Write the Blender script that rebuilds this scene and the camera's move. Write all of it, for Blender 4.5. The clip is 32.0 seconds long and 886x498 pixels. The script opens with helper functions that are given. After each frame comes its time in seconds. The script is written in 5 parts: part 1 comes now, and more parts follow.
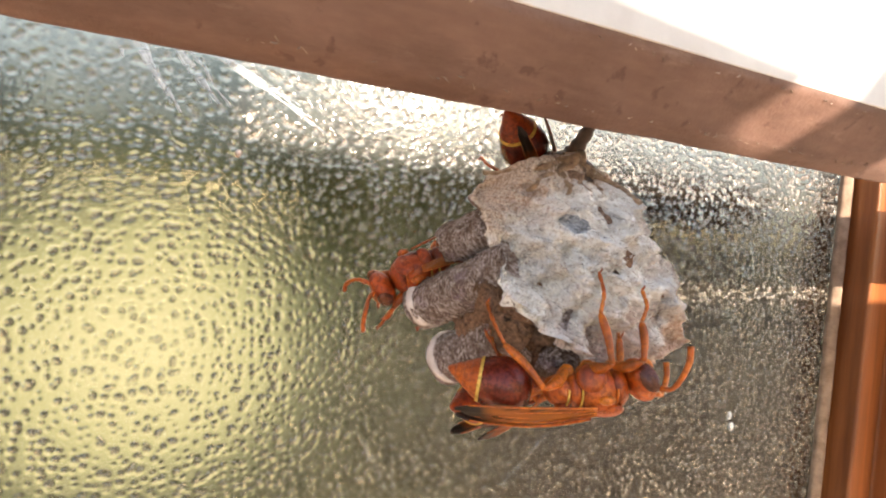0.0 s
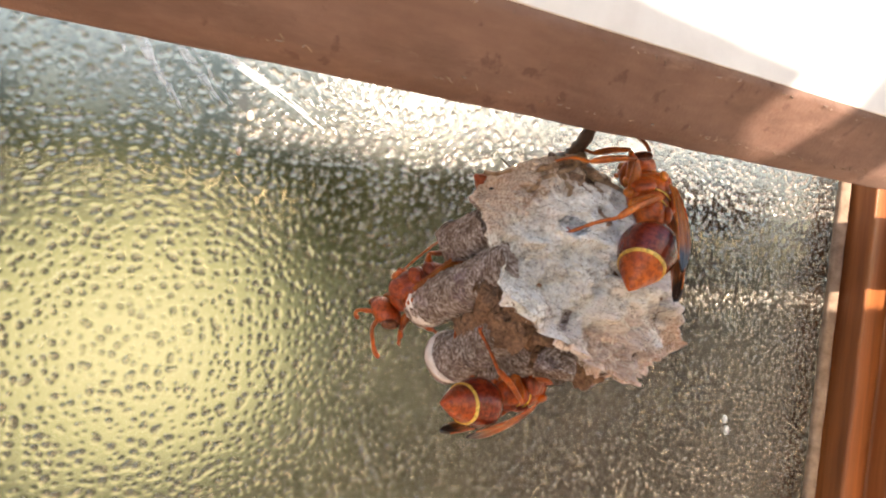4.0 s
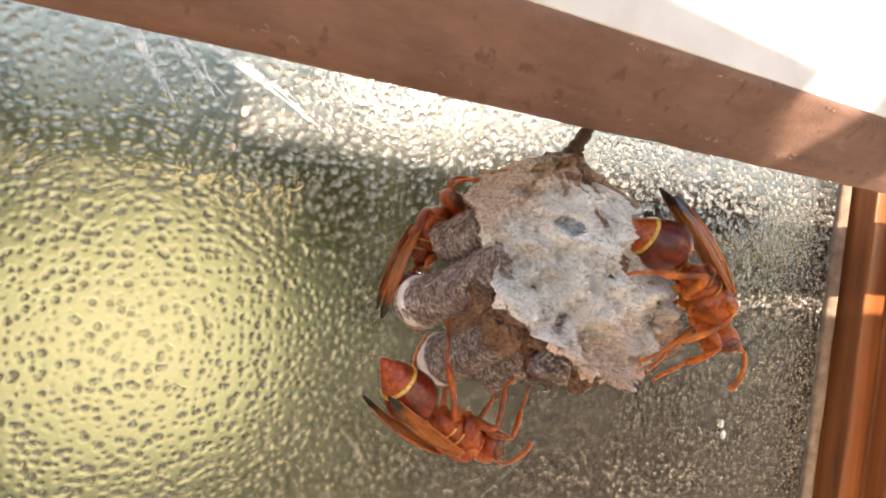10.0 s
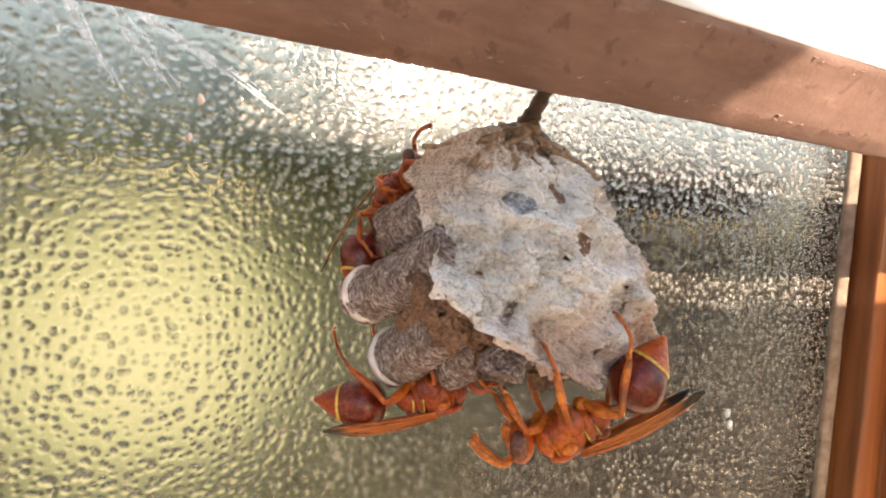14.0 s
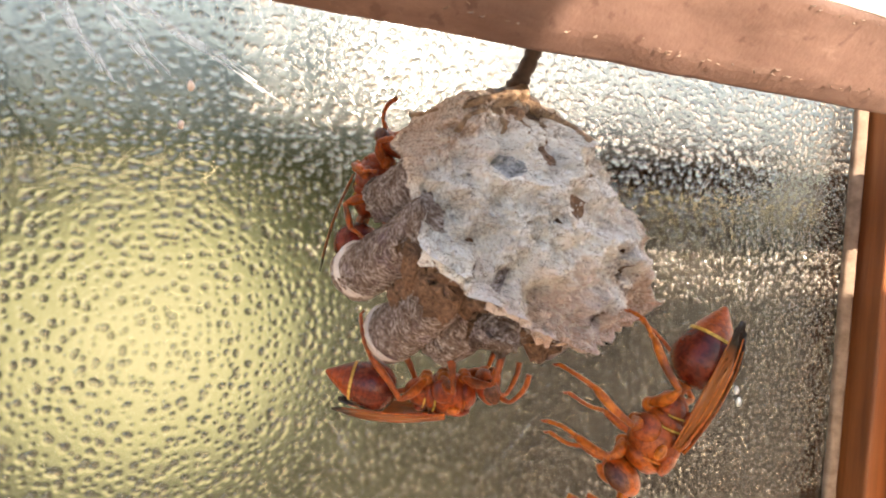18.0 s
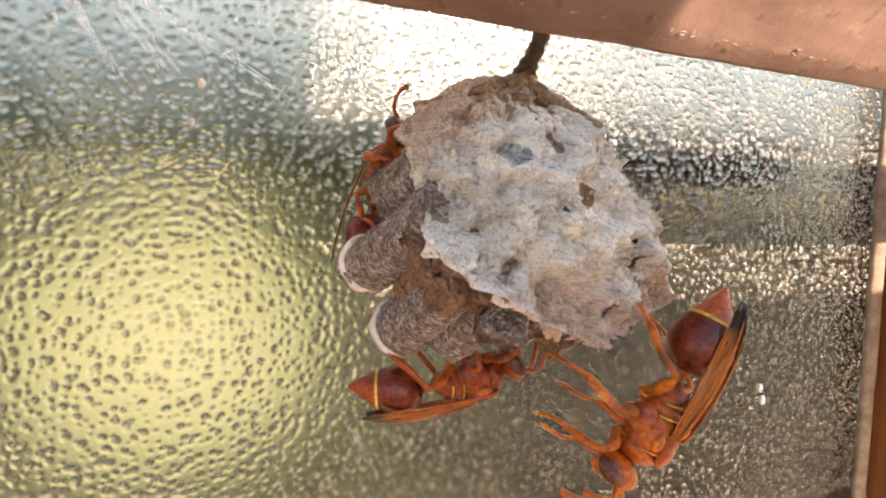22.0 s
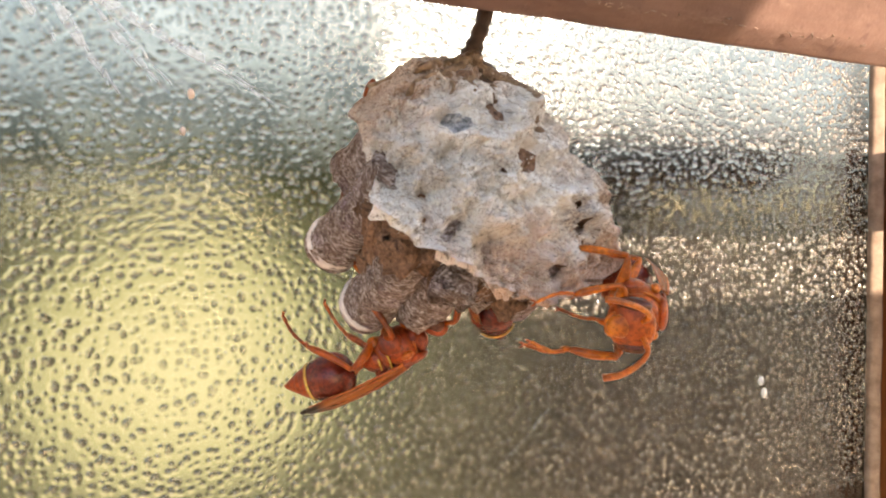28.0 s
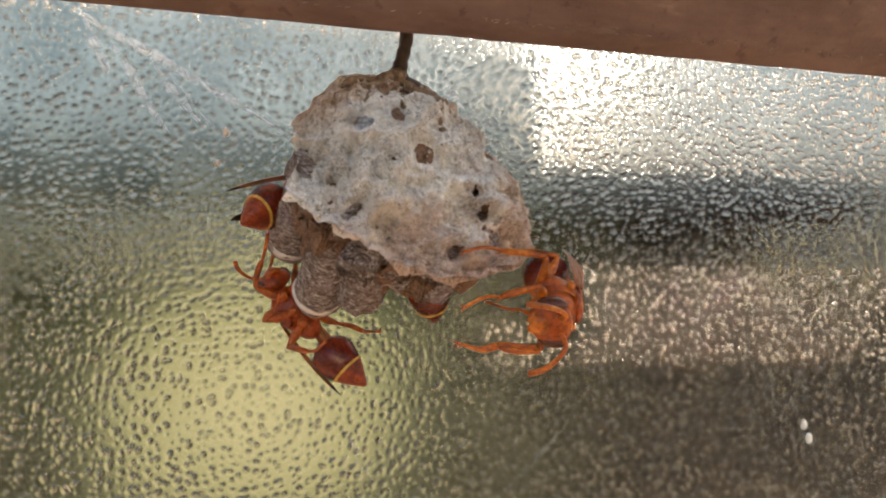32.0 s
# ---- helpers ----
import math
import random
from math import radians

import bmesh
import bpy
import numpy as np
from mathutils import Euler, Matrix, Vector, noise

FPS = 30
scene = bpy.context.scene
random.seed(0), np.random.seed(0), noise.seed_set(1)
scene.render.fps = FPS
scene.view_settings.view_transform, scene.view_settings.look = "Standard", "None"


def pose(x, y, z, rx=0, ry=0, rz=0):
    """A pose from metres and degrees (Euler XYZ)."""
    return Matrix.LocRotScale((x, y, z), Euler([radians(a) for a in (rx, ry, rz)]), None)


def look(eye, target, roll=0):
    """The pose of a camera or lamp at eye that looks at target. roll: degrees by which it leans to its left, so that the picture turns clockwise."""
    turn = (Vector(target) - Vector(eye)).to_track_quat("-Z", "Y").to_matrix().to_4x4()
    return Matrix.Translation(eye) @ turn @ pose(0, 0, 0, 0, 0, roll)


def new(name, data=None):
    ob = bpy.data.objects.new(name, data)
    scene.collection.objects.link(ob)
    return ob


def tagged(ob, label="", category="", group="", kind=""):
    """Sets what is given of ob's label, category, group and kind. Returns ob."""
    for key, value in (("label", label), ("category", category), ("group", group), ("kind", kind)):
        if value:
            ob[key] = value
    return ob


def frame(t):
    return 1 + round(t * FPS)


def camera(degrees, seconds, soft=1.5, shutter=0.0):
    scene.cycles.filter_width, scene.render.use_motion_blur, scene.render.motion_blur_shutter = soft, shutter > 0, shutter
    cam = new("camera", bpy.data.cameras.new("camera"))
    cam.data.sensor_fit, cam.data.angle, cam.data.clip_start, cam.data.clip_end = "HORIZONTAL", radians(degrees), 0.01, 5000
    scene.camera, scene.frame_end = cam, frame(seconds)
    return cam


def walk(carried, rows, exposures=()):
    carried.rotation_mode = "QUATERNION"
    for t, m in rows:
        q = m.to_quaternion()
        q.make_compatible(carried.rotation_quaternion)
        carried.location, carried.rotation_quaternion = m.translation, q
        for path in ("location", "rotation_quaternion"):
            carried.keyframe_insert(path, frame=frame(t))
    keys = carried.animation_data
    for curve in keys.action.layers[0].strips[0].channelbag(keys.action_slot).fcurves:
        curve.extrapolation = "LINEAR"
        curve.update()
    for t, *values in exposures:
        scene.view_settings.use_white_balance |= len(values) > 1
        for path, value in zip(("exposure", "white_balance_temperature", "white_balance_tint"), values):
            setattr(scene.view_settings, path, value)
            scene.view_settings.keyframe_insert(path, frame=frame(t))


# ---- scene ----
cam = camera(80.52, 32.0, soft=2.0)
# seconds, eye, target and roll, in centimetres
PATH = [
    (0, (0.017, -10.097, 0.008), (4.090, -0.971, -0.338), 4.47),
    (0.5, (0.020, -10.104, 0.012), (4.107, -0.984, -0.331), 4.58),
    (1, (0.007, -10.094, 0.016), (4.099, -0.975, -0.313), 4.64),
    (1.5, (0.010, -10.092, 0.018), (4.107, -0.976, -0.316), 4.68),
    (2, (-0.118, -10.291, 0.016), (4.033, -1.198, -0.286), 4.80),
    (2.5, (-0.077, -10.227, 0.012), (4.064, -1.131, -0.298), 4.92),
    (3, (-0.058, -10.216, -0.020), (4.074, -1.115, -0.326), 5.05),
    (3.5, (-0.033, -10.158, -0.007), (4.086, -1.051, -0.328), 5.15),
    (5.5, (0.004, -10.040, 0.005), (4.123, -0.934, -0.331), 5.49),
    (6, (0.005, -10.043, 0.010), (4.119, -0.934, -0.325), 5.57),
    (6.5, (0.000, -10.031, 0.012), (4.118, -0.924, -0.327), 5.68),
    (7, (-0.005, -10.028, 0.001), (4.117, -0.923, -0.323), 5.76),
    (7.5, (-0.012, -10.043, -0.001), (4.113, -0.939, -0.325), 5.86),
    (8, (-0.014, -10.046, -0.006), (4.115, -0.943, -0.322), 5.83),
    (8.5, (-0.017, -10.053, 0.009), (4.110, -0.950, -0.311), 5.85),
    (9, (0.001, -10.038, -0.001), (4.125, -0.933, -0.319), 5.78),
    (9.5, (0.007, -10.038, -0.001), (4.128, -0.933, -0.320), 5.78),
    (10, (0.095, -10.018, -0.001), (4.223, -0.915, -0.330), 5.92),
    (10.5, (0.412, -9.939, 0.013), (4.536, -0.836, -0.337), 5.92),
    (11, (0.915, -9.903, 0.038), (5.020, -0.791, -0.316), 5.54),
    (11.5, (0.895, -9.904, 0.068), (4.988, -0.787, -0.296), 5.36),
    (12, (0.889, -9.912, 0.067), (4.985, -0.796, -0.293), 5.33),
    (12.5, (0.919, -9.876, -0.002), (4.995, -0.752, -0.381), 4.91),
    (13, (0.900, -9.857, -0.051), (4.928, -0.714, -0.471), 4.38),
    (13.5, (0.888, -9.824, -0.060), (4.882, -0.668, -0.506), 4.08),
    (14, (0.906, -9.764, -0.047), (4.855, -0.589, -0.513), 4.04),
    (14.5, (0.900, -9.776, -0.036), (4.850, -0.601, -0.509), 4.05),
    (16.5, (0.949, -9.769, -0.134), (4.885, -0.590, -0.651), 3.49),
    (17, (1.004, -9.763, -0.195), (4.912, -0.575, -0.756), 2.86),
    (17.5, (1.064, -9.753, -0.230), (4.940, -0.554, -0.833), 2.37),
    (18, (1.078, -9.734, -0.241), (4.925, -0.525, -0.867), 2.18),
    (18.5, (1.083, -9.719, -0.236), (4.885, -0.492, -0.879), 2.15),
    (19, (1.129, -9.637, -0.294), (4.832, -0.372, -0.954), 1.92),
    (19.5, (1.186, -9.621, -0.303), (4.785, -0.316, -0.980), 1.70),
    (20, (1.206, -9.622, -0.303), (4.744, -0.294, -0.993), 1.58),
    (20.5, (1.188, -9.669, -0.282), (4.729, -0.341, -0.959), 1.59),
    (21, (1.201, -9.663, -0.293), (4.738, -0.334, -0.962), 1.59),
    (21.5, (1.202, -9.684, -0.284), (4.741, -0.354, -0.947), 1.59),
    (22, (1.216, -9.665, -0.304), (4.748, -0.332, -0.961), 1.53),
    (22.5, (1.222, -9.631, -0.301), (4.754, -0.298, -0.957), 1.51),
    (23, (1.185, -9.614, -0.262), (4.719, -0.283, -0.932), 1.60),
    (23.5, (1.190, -9.602, -0.283), (4.720, -0.269, -0.952), 1.68),
    (24, (1.208, -9.585, -0.293), (4.759, -0.261, -0.962), 1.78),
    (24.5, (1.231, -9.596, -0.280), (4.754, -0.262, -0.957), 1.82),
    (26.5, (1.495, -9.958, -0.592), (4.779, -0.525, -1.083), -0.00),
    (27, (1.529, -10.026, -0.600), (4.825, -0.593, -1.012), -0.22),
    (27.5, (1.598, -10.040, -0.621), (4.897, -0.606, -0.973), -0.36),
    (28, (1.614, -10.090, -0.734), (4.909, -0.653, -1.014), -0.56),
    (28.5, (1.631, -10.237, -0.840), (4.888, -0.785, -1.047), -0.76),
    (29, (1.569, -10.620, -0.914), (4.752, -1.140, -1.032), -0.79),
    (29.5, (1.495, -10.936, -0.900), (4.547, -1.413, -0.927), -0.68),
    (30, (1.886, -11.146, -1.009), (4.656, -1.538, -0.890), -0.47),
    (30.5, (2.020, -11.246, -1.113), (4.468, -1.556, -0.763), -0.35),
    (31, (2.344, -11.352, -1.327), (4.522, -1.610, -0.721), -0.23),
    (31.5, (2.867, -11.246, -1.444), (4.845, -1.469, -0.731), -0.03),
    (32, (3.008, -11.100, -1.427), (4.805, -1.292, -0.660), 0.26),
]
walk(cam, [(t, look(Vector(e) * 0.01, Vector(a) * 0.01, r)) for t, e, a, r in PATH], [(0, 1.66, 7000, 15), (10, 1.64, 7050, 15), (11.2, 1.52, 7050, 15), (12.4, 1.5, 7050, 15), (13.2, 1.56, 7050, 15), (14, 1.66, 7050, 15), (16.5, 1.66, 7050, 15), (22.5, 1.6, 7150, 15), (24, 1.46, 7150, 15), (26.5, 1.64, 7150, 15), (28.5, 1.66, 7150, 15), (30, 1.44, 7150, 15), (31, 1.25, 7050, 14), (32, 0.9, 7000, 13)])
S = 0.01  # everything below is laid out in centimetres

# ---- world, sun, exposure ----
SUN_WAY = Vector((-0.30, 1.0, -0.306)).normalized()
world = bpy.data.worlds.new("sky")
scene.world = world
world.use_nodes = True
wn = world.node_tree
sky = wn.nodes.new("ShaderNodeTexSky")
sky.sky_type, sky.sun_disc = "NISHITA", False
sky.sun_elevation, sky.sun_rotation = radians(16.3), radians(163)
wn.links.new(sky.outputs["Color"], wn.nodes["Background"].inputs["Color"])
wn.nodes["Background"].inputs["Strength"].default_value = 0.15
sun = new("sun", bpy.data.lights.new("sun", "SUN"))
sun.data.energy, sun.data.angle, sun.data.color = 4.4, radians(0.55), (1.0, 0.9, 0.76)
sun.matrix_world = SUN_WAY.to_track_quat("-Z", "Y").to_matrix().to_4x4()


# ---- materials ----
class Mat:
    """A node material under construction."""

    def __init__(self, name, rough=0.5, metal=0.0):
        self.m = bpy.data.materials.new(name)
        self.m.use_nodes = True
        self.t = self.m.node_tree
        self.bsdf = self.t.nodes["Principled BSDF"]
        self.bsdf.inputs["Roughness"].default_value = rough
        self.bsdf.inputs["Metallic"].default_value = metal
        self.tc = self.t.nodes.new("ShaderNodeTexCoord")

    def node(self, kind, **values):
        n = self.t.nodes.new(kind)
        for key, value in values.items():
            n.inputs[key.replace("_", " ")].default_value = value
        return n

    def link(self, a, b):
        self.t.links.new(a, b)

    def coords(self, stretch=(1, 1, 1)):
        mp = self.node("ShaderNodeMapping", Scale=stretch)
        self.link(self.tc.outputs["Object"], mp.inputs["Vector"])
        return mp.outputs["Vector"]

    def noise(self, scale, detail=4.0, stretch=(1, 1, 1), rough=0.55):
        n = self.node("ShaderNodeTexNoise", Scale=scale, Detail=detail, Roughness=rough)
        self.link(self.coords(stretch), n.inputs["Vector"])
        return n.outputs["Fac"]

    def ramp(self, fac, stops):
        r = self.t.nodes.new("ShaderNodeValToRGB")
        el = r.color_ramp.elements
        while len(el) < len(stops):
            el.new(0.5)
        for e, (p, c) in zip(el, stops):
            e.position, e.color = p, (*c, 1) if len(c) == 3 else c
        self.link(fac, r.inputs["Fac"])
        return r.outputs["Color"]

    def mix(self, fac, a, b, mode="MIX"):
        n = self.t.nodes.new("ShaderNodeMix")
        n.data_type, n.blend_type = "RGBA", mode
        for value, sock in ((fac, n.inputs[0]), (a, n.inputs[6]), (b, n.inputs[7])):
            if isinstance(value, (int, float)):
                sock.default_value = value
            elif isinstance(value, tuple):
                sock.default_value = (*value, 1)
            else:
                self.link(value, sock)
        return n.outputs[2]

    def math(self, op, a, b=0.0):
        n = self.t.nodes.new("ShaderNodeMath")
        n.operation = op
        for value, sock in ((a, n.inputs[0]), (b, n.inputs[1])):
            if isinstance(value, (int, float)):
                sock.default_value = value
            else:
                self.link(value, sock)
        return n.outputs[0]

    def colour(self, c):
        if isinstance(c, tuple):
            self.bsdf.inputs["Base Color"].default_value = (*c, 1)
        else:
            self.link(c, self.bsdf.inputs["Base Color"])

    def bump(self, height, strength, distance):
        b = self.node("ShaderNodeBump", Strength=strength, Distance=distance)
        self.link(height, b.inputs["Height"])
        self.link(b.outputs["Normal"], self.bsdf.inputs["Normal"])
        return b


def mat_paint():
    """Old dusky pink paint with grime and a few chips."""
    m = Mat("dusty_paint", 0.6)
    big, fine = m.noise(90, 5), m.noise(1500, 5, (0.3, 1, 1))
    base = m.ramp(big, [(0.3, (0.154, 0.081, 0.061)), (0.7, (0.220, 0.125, 0.096))])
    base = m.mix(m.ramp(fine, [(0.35, (0, 0, 0)), (0.75, (0.22, 0.22, 0.22))]), base, (0.31, 0.205, 0.155))
    spots = m.ramp(m.noise(480, 6), [(0.60, (0, 0, 0)), (0.66, (1, 1, 1))])
    base = m.mix(m.math("MULTIPLY", spots, 0.55), base, (0.085, 0.035, 0.026))
    scuff = m.ramp(m.noise(150, 7, (0.3, 1, 1), 0.68), [(0.50, (0, 0, 0)), (0.64, (0.65, 0.65, 0.65))])
    base = m.mix(scuff, base, (0.115, 0.060, 0.043))
    pale = m.ramp(m.noise(300, 7, (0.25, 1, 1), 0.7), [(0.60, (0, 0, 0)), (0.72, (0.35, 0.35, 0.35))])
    base = m.mix(pale, base, (0.44, 0.31, 0.25))
    m.colour(base)
    m.bump(m.mix(0.5, m.noise(520, 6, (0.25, 1, 1), 0.65), m.noise(2600, 3)), 0.3, 0.0004)
    return m.m


def mat_wood():
    m = Mat("varnished_wood", 0.32)
    grain = m.noise(260, 6, (1, 1, 0.05), 0.65)
    m.colour(m.ramp(grain, [(0.25, (0.11, 0.030, 0.010)), (0.55, (0.26, 0.080, 0.022)), (0.8, (0.40, 0.15, 0.045))]))
    m.bump(grain, 0.25, 0.0004)
    return m.m


def mat_putty():
    m = Mat("old_putty", 0.8)
    n = m.noise(300, 6)
    m.colour(m.ramp(n, [(0.3, (0.20, 0.13, 0.085)), (0.7, (0.40, 0.28, 0.20))]))
    m.bump(n, 0.5, 0.0006)
    return m.m


def mat_glass():
    """Obscure glass under a film of dust; its drops are modelled."""
    m = Mat("hammered_glass", 0.07)
    b = m.bsdf
    b.inputs["Base Color"].default_value = (0.82, 0.85, 0.79, 1)
    b.inputs["Transmission Weight"].default_value = 1.0
    b.inputs["IOR"].default_value = 1.5
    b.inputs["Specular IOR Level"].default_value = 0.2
    bump = m.bump(m.noise(1400, 3), 0.35, 0.00006)
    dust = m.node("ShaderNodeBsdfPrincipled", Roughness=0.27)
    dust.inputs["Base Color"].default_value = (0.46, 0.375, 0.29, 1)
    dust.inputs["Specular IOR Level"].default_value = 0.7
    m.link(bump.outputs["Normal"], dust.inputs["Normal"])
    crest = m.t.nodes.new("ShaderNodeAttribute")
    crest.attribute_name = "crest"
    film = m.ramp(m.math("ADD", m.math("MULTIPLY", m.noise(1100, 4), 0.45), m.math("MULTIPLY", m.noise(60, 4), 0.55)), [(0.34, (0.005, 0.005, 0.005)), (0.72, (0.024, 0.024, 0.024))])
    # extra film on the crests also stands in for the drops' bright light dots
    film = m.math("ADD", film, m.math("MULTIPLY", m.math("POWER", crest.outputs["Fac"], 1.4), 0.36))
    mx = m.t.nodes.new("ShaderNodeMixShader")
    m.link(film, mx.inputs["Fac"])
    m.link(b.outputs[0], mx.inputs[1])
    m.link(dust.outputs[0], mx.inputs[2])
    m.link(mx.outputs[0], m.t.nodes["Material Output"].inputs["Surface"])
    return m.m


def mat_smear(name, strength):
    m = Mat(name, 0.7)
    m.colour(m.ramp(m.noise(900, 4), [(0.3, (0.80, 0.84, 0.86)), (0.7, (0.90, 0.93, 0.95))]))
    al = m.ramp(m.noise(420, 5), [(0.32, (0.03, 0.03, 0.03)), (0.68, (strength, strength, strength))])
    m.link(al, m.bsdf.inputs["Alpha"])
    return m.m


def mat_dot(colour, name):
    m = Mat(name, 0.7)
    n = m.noise(1500, 4)
    m.colour(m.mix(m.math("MULTIPLY", n, 0.3), colour, tuple(0.6 * c for c in colour)))
    m.bump(n, 0.4, 0.0003)
    return m.m


# stains and pit shade painted on the comb's back: x, z and reach in metres
STAINS_AND_SHADE = [(0.0280, -0.0027, 0.0036, 0.75), (0.0332, -0.0018, 0.0018, 0.6), (0.0358, -0.0052, 0.0012, 0.6), (0.0346, 0.0026, 0.0018, 0.5), (0.0424, -0.0056, 0.0026, 0.9), (0.0402, -0.0105, 0.0026, 0.85), (0.0345, -0.0094, 0.0018, 0.6), (0.0262, 0.0004, 0.0020, 0.4)]
CLAY = [(0.0362, -0.0088, 0.0036, 0.6), (0.0275, 0.0035, 0.0034, 0.5), (0.0412, -0.0020, 0.0020, 0.45), (0.0300, -0.0075, 0.0028, 0.4)]


def mat_felt():
    """Chewed wood pulp: pale matted fibres over brown, with grey and clay-coloured stains and painted pit shade."""
    m = Mat("nest_felt", 0.62)
    m.bsdf.inputs["Specular IOR Level"].default_value = 0.45
    m.bsdf.inputs["Sheen Weight"].default_value = 0.25
    m.bsdf.inputs["Sheen Roughness"].default_value = 0.4
    big, mid = m.noise(140, 5), m.noise(520, 6)
    across, along = m.noise(3600, 5, (0.3, 1, 1), 0.7), m.noise(3600, 5, (1, 1, 0.3), 0.7)
    lay = m.ramp(m.noise(420, 2), [(0.46, (0, 0, 0)), (0.54, (1, 1, 1))])
    fibre = m.mix(lay, across, along)
    pale = m.ramp(fibre, [(0.30, (0.32, 0.235, 0.185)), (0.38, (0.76, 0.68, 0.62)), (0.44, (0.96, 0.915, 0.875)), (0.62, (0.99, 0.975, 0.955))])
    brown = m.ramp(fibre, [(0.32, (0.15, 0.078, 0.048)), (0.44, (0.48, 0.33, 0.24)), (0.56, (0.78, 0.65, 0.55))])
    # the felt is thickest on the middle of the comb's back and thins towards stalk and rim
    sep = m.t.nodes.new("ShaderNodeSeparateXYZ")
    m.link(m.tc.outputs["Object"], sep.inputs[0])
    dx = m.math("MULTIPLY", m.math("SUBTRACT", sep.outputs["X"], 0.0345), 90.0)
    dz = m.math("MULTIPLY", m.math("ADD", sep.outputs["Z"], 0.0030), 122.0)
    r2 = m.math("ADD", m.math("MULTIPLY", dx, dx), m.math("MULTIPLY", dz, dz))
    cover = m.math("ADD", m.math("SUBTRACT", 1.35, r2), m.math("MULTIPLY", m.math("SUBTRACT", big, 0.5), 2.8))
    cover = m.math("ADD", cover, m.math("MULTIPLY", m.math("SUBTRACT", mid, 0.5), 1.6))
    felted = m.ramp(cover, [(0.05, (0, 0, 0)), (0.5, (0.96, 0.96, 0.96))])
    col = m.mix(felted, brown, pale)
    # stains with ragged edges, and grey shade over pits and dents
    warp = m.node("ShaderNodeTexNoise", Scale=650.0, Detail=5.0)
    m.link(m.coords(), warp.inputs["Vector"])
    vm = m.t.nodes.new("ShaderNodeVectorMath")
    vm.operation = "MULTIPLY_ADD"
    m.link(warp.outputs["Color"], vm.inputs[0])
    vm.inputs[1].default_value = (0.0034, 0.0, 0.0034)
    m.link(m.coords((1, 0, 1)), vm.inputs[2])
    for spots, tone in ((CLAY, (0.42, 0.235, 0.165)), (STAINS_AND_SHADE, (0.19, 0.18, 0.19))):
        total = None
        for x, z, r, k in spots:
            dist = m.t.nodes.new("ShaderNodeVectorMath")
            dist.operation = "DISTANCE"
            m.link(vm.outputs[0], dist.inputs[0])
            dist.inputs[1].default_value = (x + 0.0017, 0, z + 0.0017)
            mark = m.math("MULTIPLY", m.ramp(m.math("DIVIDE", dist.outputs["Value"], r), [(0.45, (1, 1, 1)), (1.0, (0, 0, 0))]), k)
            total = mark if total is None else m.math("MAXIMUM", total, mark)
        col = m.mix(m.math("MULTIPLY", total, m.ramp(fibre, [(0.36, (1, 1, 1)), (0.60, (0.35, 0.35, 0.35))])), col, tone)
    speck = m.noise(5200, 6, (0.8, 1, 0.8), 0.8)
    col = m.mix(m.ramp(speck, [(0.375, (0.95, 0.95, 0.95)), (0.42, (0, 0, 0))]), col, (0.10, 0.060, 0.042))
    col = m.mix(m.math("MULTIPLY", m.ramp(speck, [(0.56, (0, 0, 0)), (0.63, (0.7, 0.7, 0.7))]), m.math("ADD", m.math("MULTIPLY", felted, 0.7), 0.3)), col, (0.97, 0.94, 0.90))
    rosy = m.ramp(m.math("ADD", m.math("MULTIPLY", sep.outputs["Z"], -55.0), m.math("MULTIPLY", m.noise(330, 4), 0.9)), [(0.72, (0, 0, 0)), (1.0, (0.75, 0.75, 0.75))])
    col = m.mix(m.math("MULTIPLY", rosy, fibre), col, (0.55, 0.30, 0.22))
    m.colour(col)
    h = m.math("ADD", m.mix(0.7, m.noise(1500, 5), fibre), m.math("MULTIPLY", m.noise(420, 4), 0.5))
    m.bump(h, 0.7, 0.0006)
    return m.m


def mat_cell():
    """Fibrous grey-brown paper laid in rings, with purplish strands."""
    m = Mat("cell_paper", 0.85)
    fibre = m.noise(3600, 6, (0.35, 1, 0.55), 0.72)
    big = m.noise(330, 5)
    col = m.ramp(fibre, [(0.34, (0.070, 0.038, 0.028)), (0.44, (0.24, 0.165, 0.135)), (0.54, (0.52, 0.43, 0.41)), (0.64, (0.84, 0.78, 0.77))])
    col = m.mix(m.ramp(big, [(0.54, (0, 0, 0)), (0.70, (0.55, 0.55, 0.55))]), col, (0.33, 0.235, 0.33))
    col = m.mix(m.ramp(m.noise(700, 4), [(0.40, (0.55, 0.55, 0.55)), (0.52, (0, 0, 0))]), col, (0.16, 0.095, 0.062))
    speck = m.noise(5200, 6, (0.6, 1, 0.6), 0.8)
    col = m.mix(m.ramp(speck, [(0.40, (0.85, 0.85, 0.85)), (0.46, (0, 0, 0))]), col, (0.075, 0.045, 0.034))
    m.colour(col)
    m.bump(m.math("ADD", fibre, m.noise(900, 4)), 1.0, 0.0007)
    return m.m


def mat_plain(name, c1, c2, rough=0.5, scale=900, bump=0.2, dist=0.0002):
    m = Mat(name, rough)
    n = m.noise(scale, 5)
    m.colour(m.ramp(n, [(0.3, c1), (0.7, c2)]))
    m.bump(n, bump, dist)
    return m.m


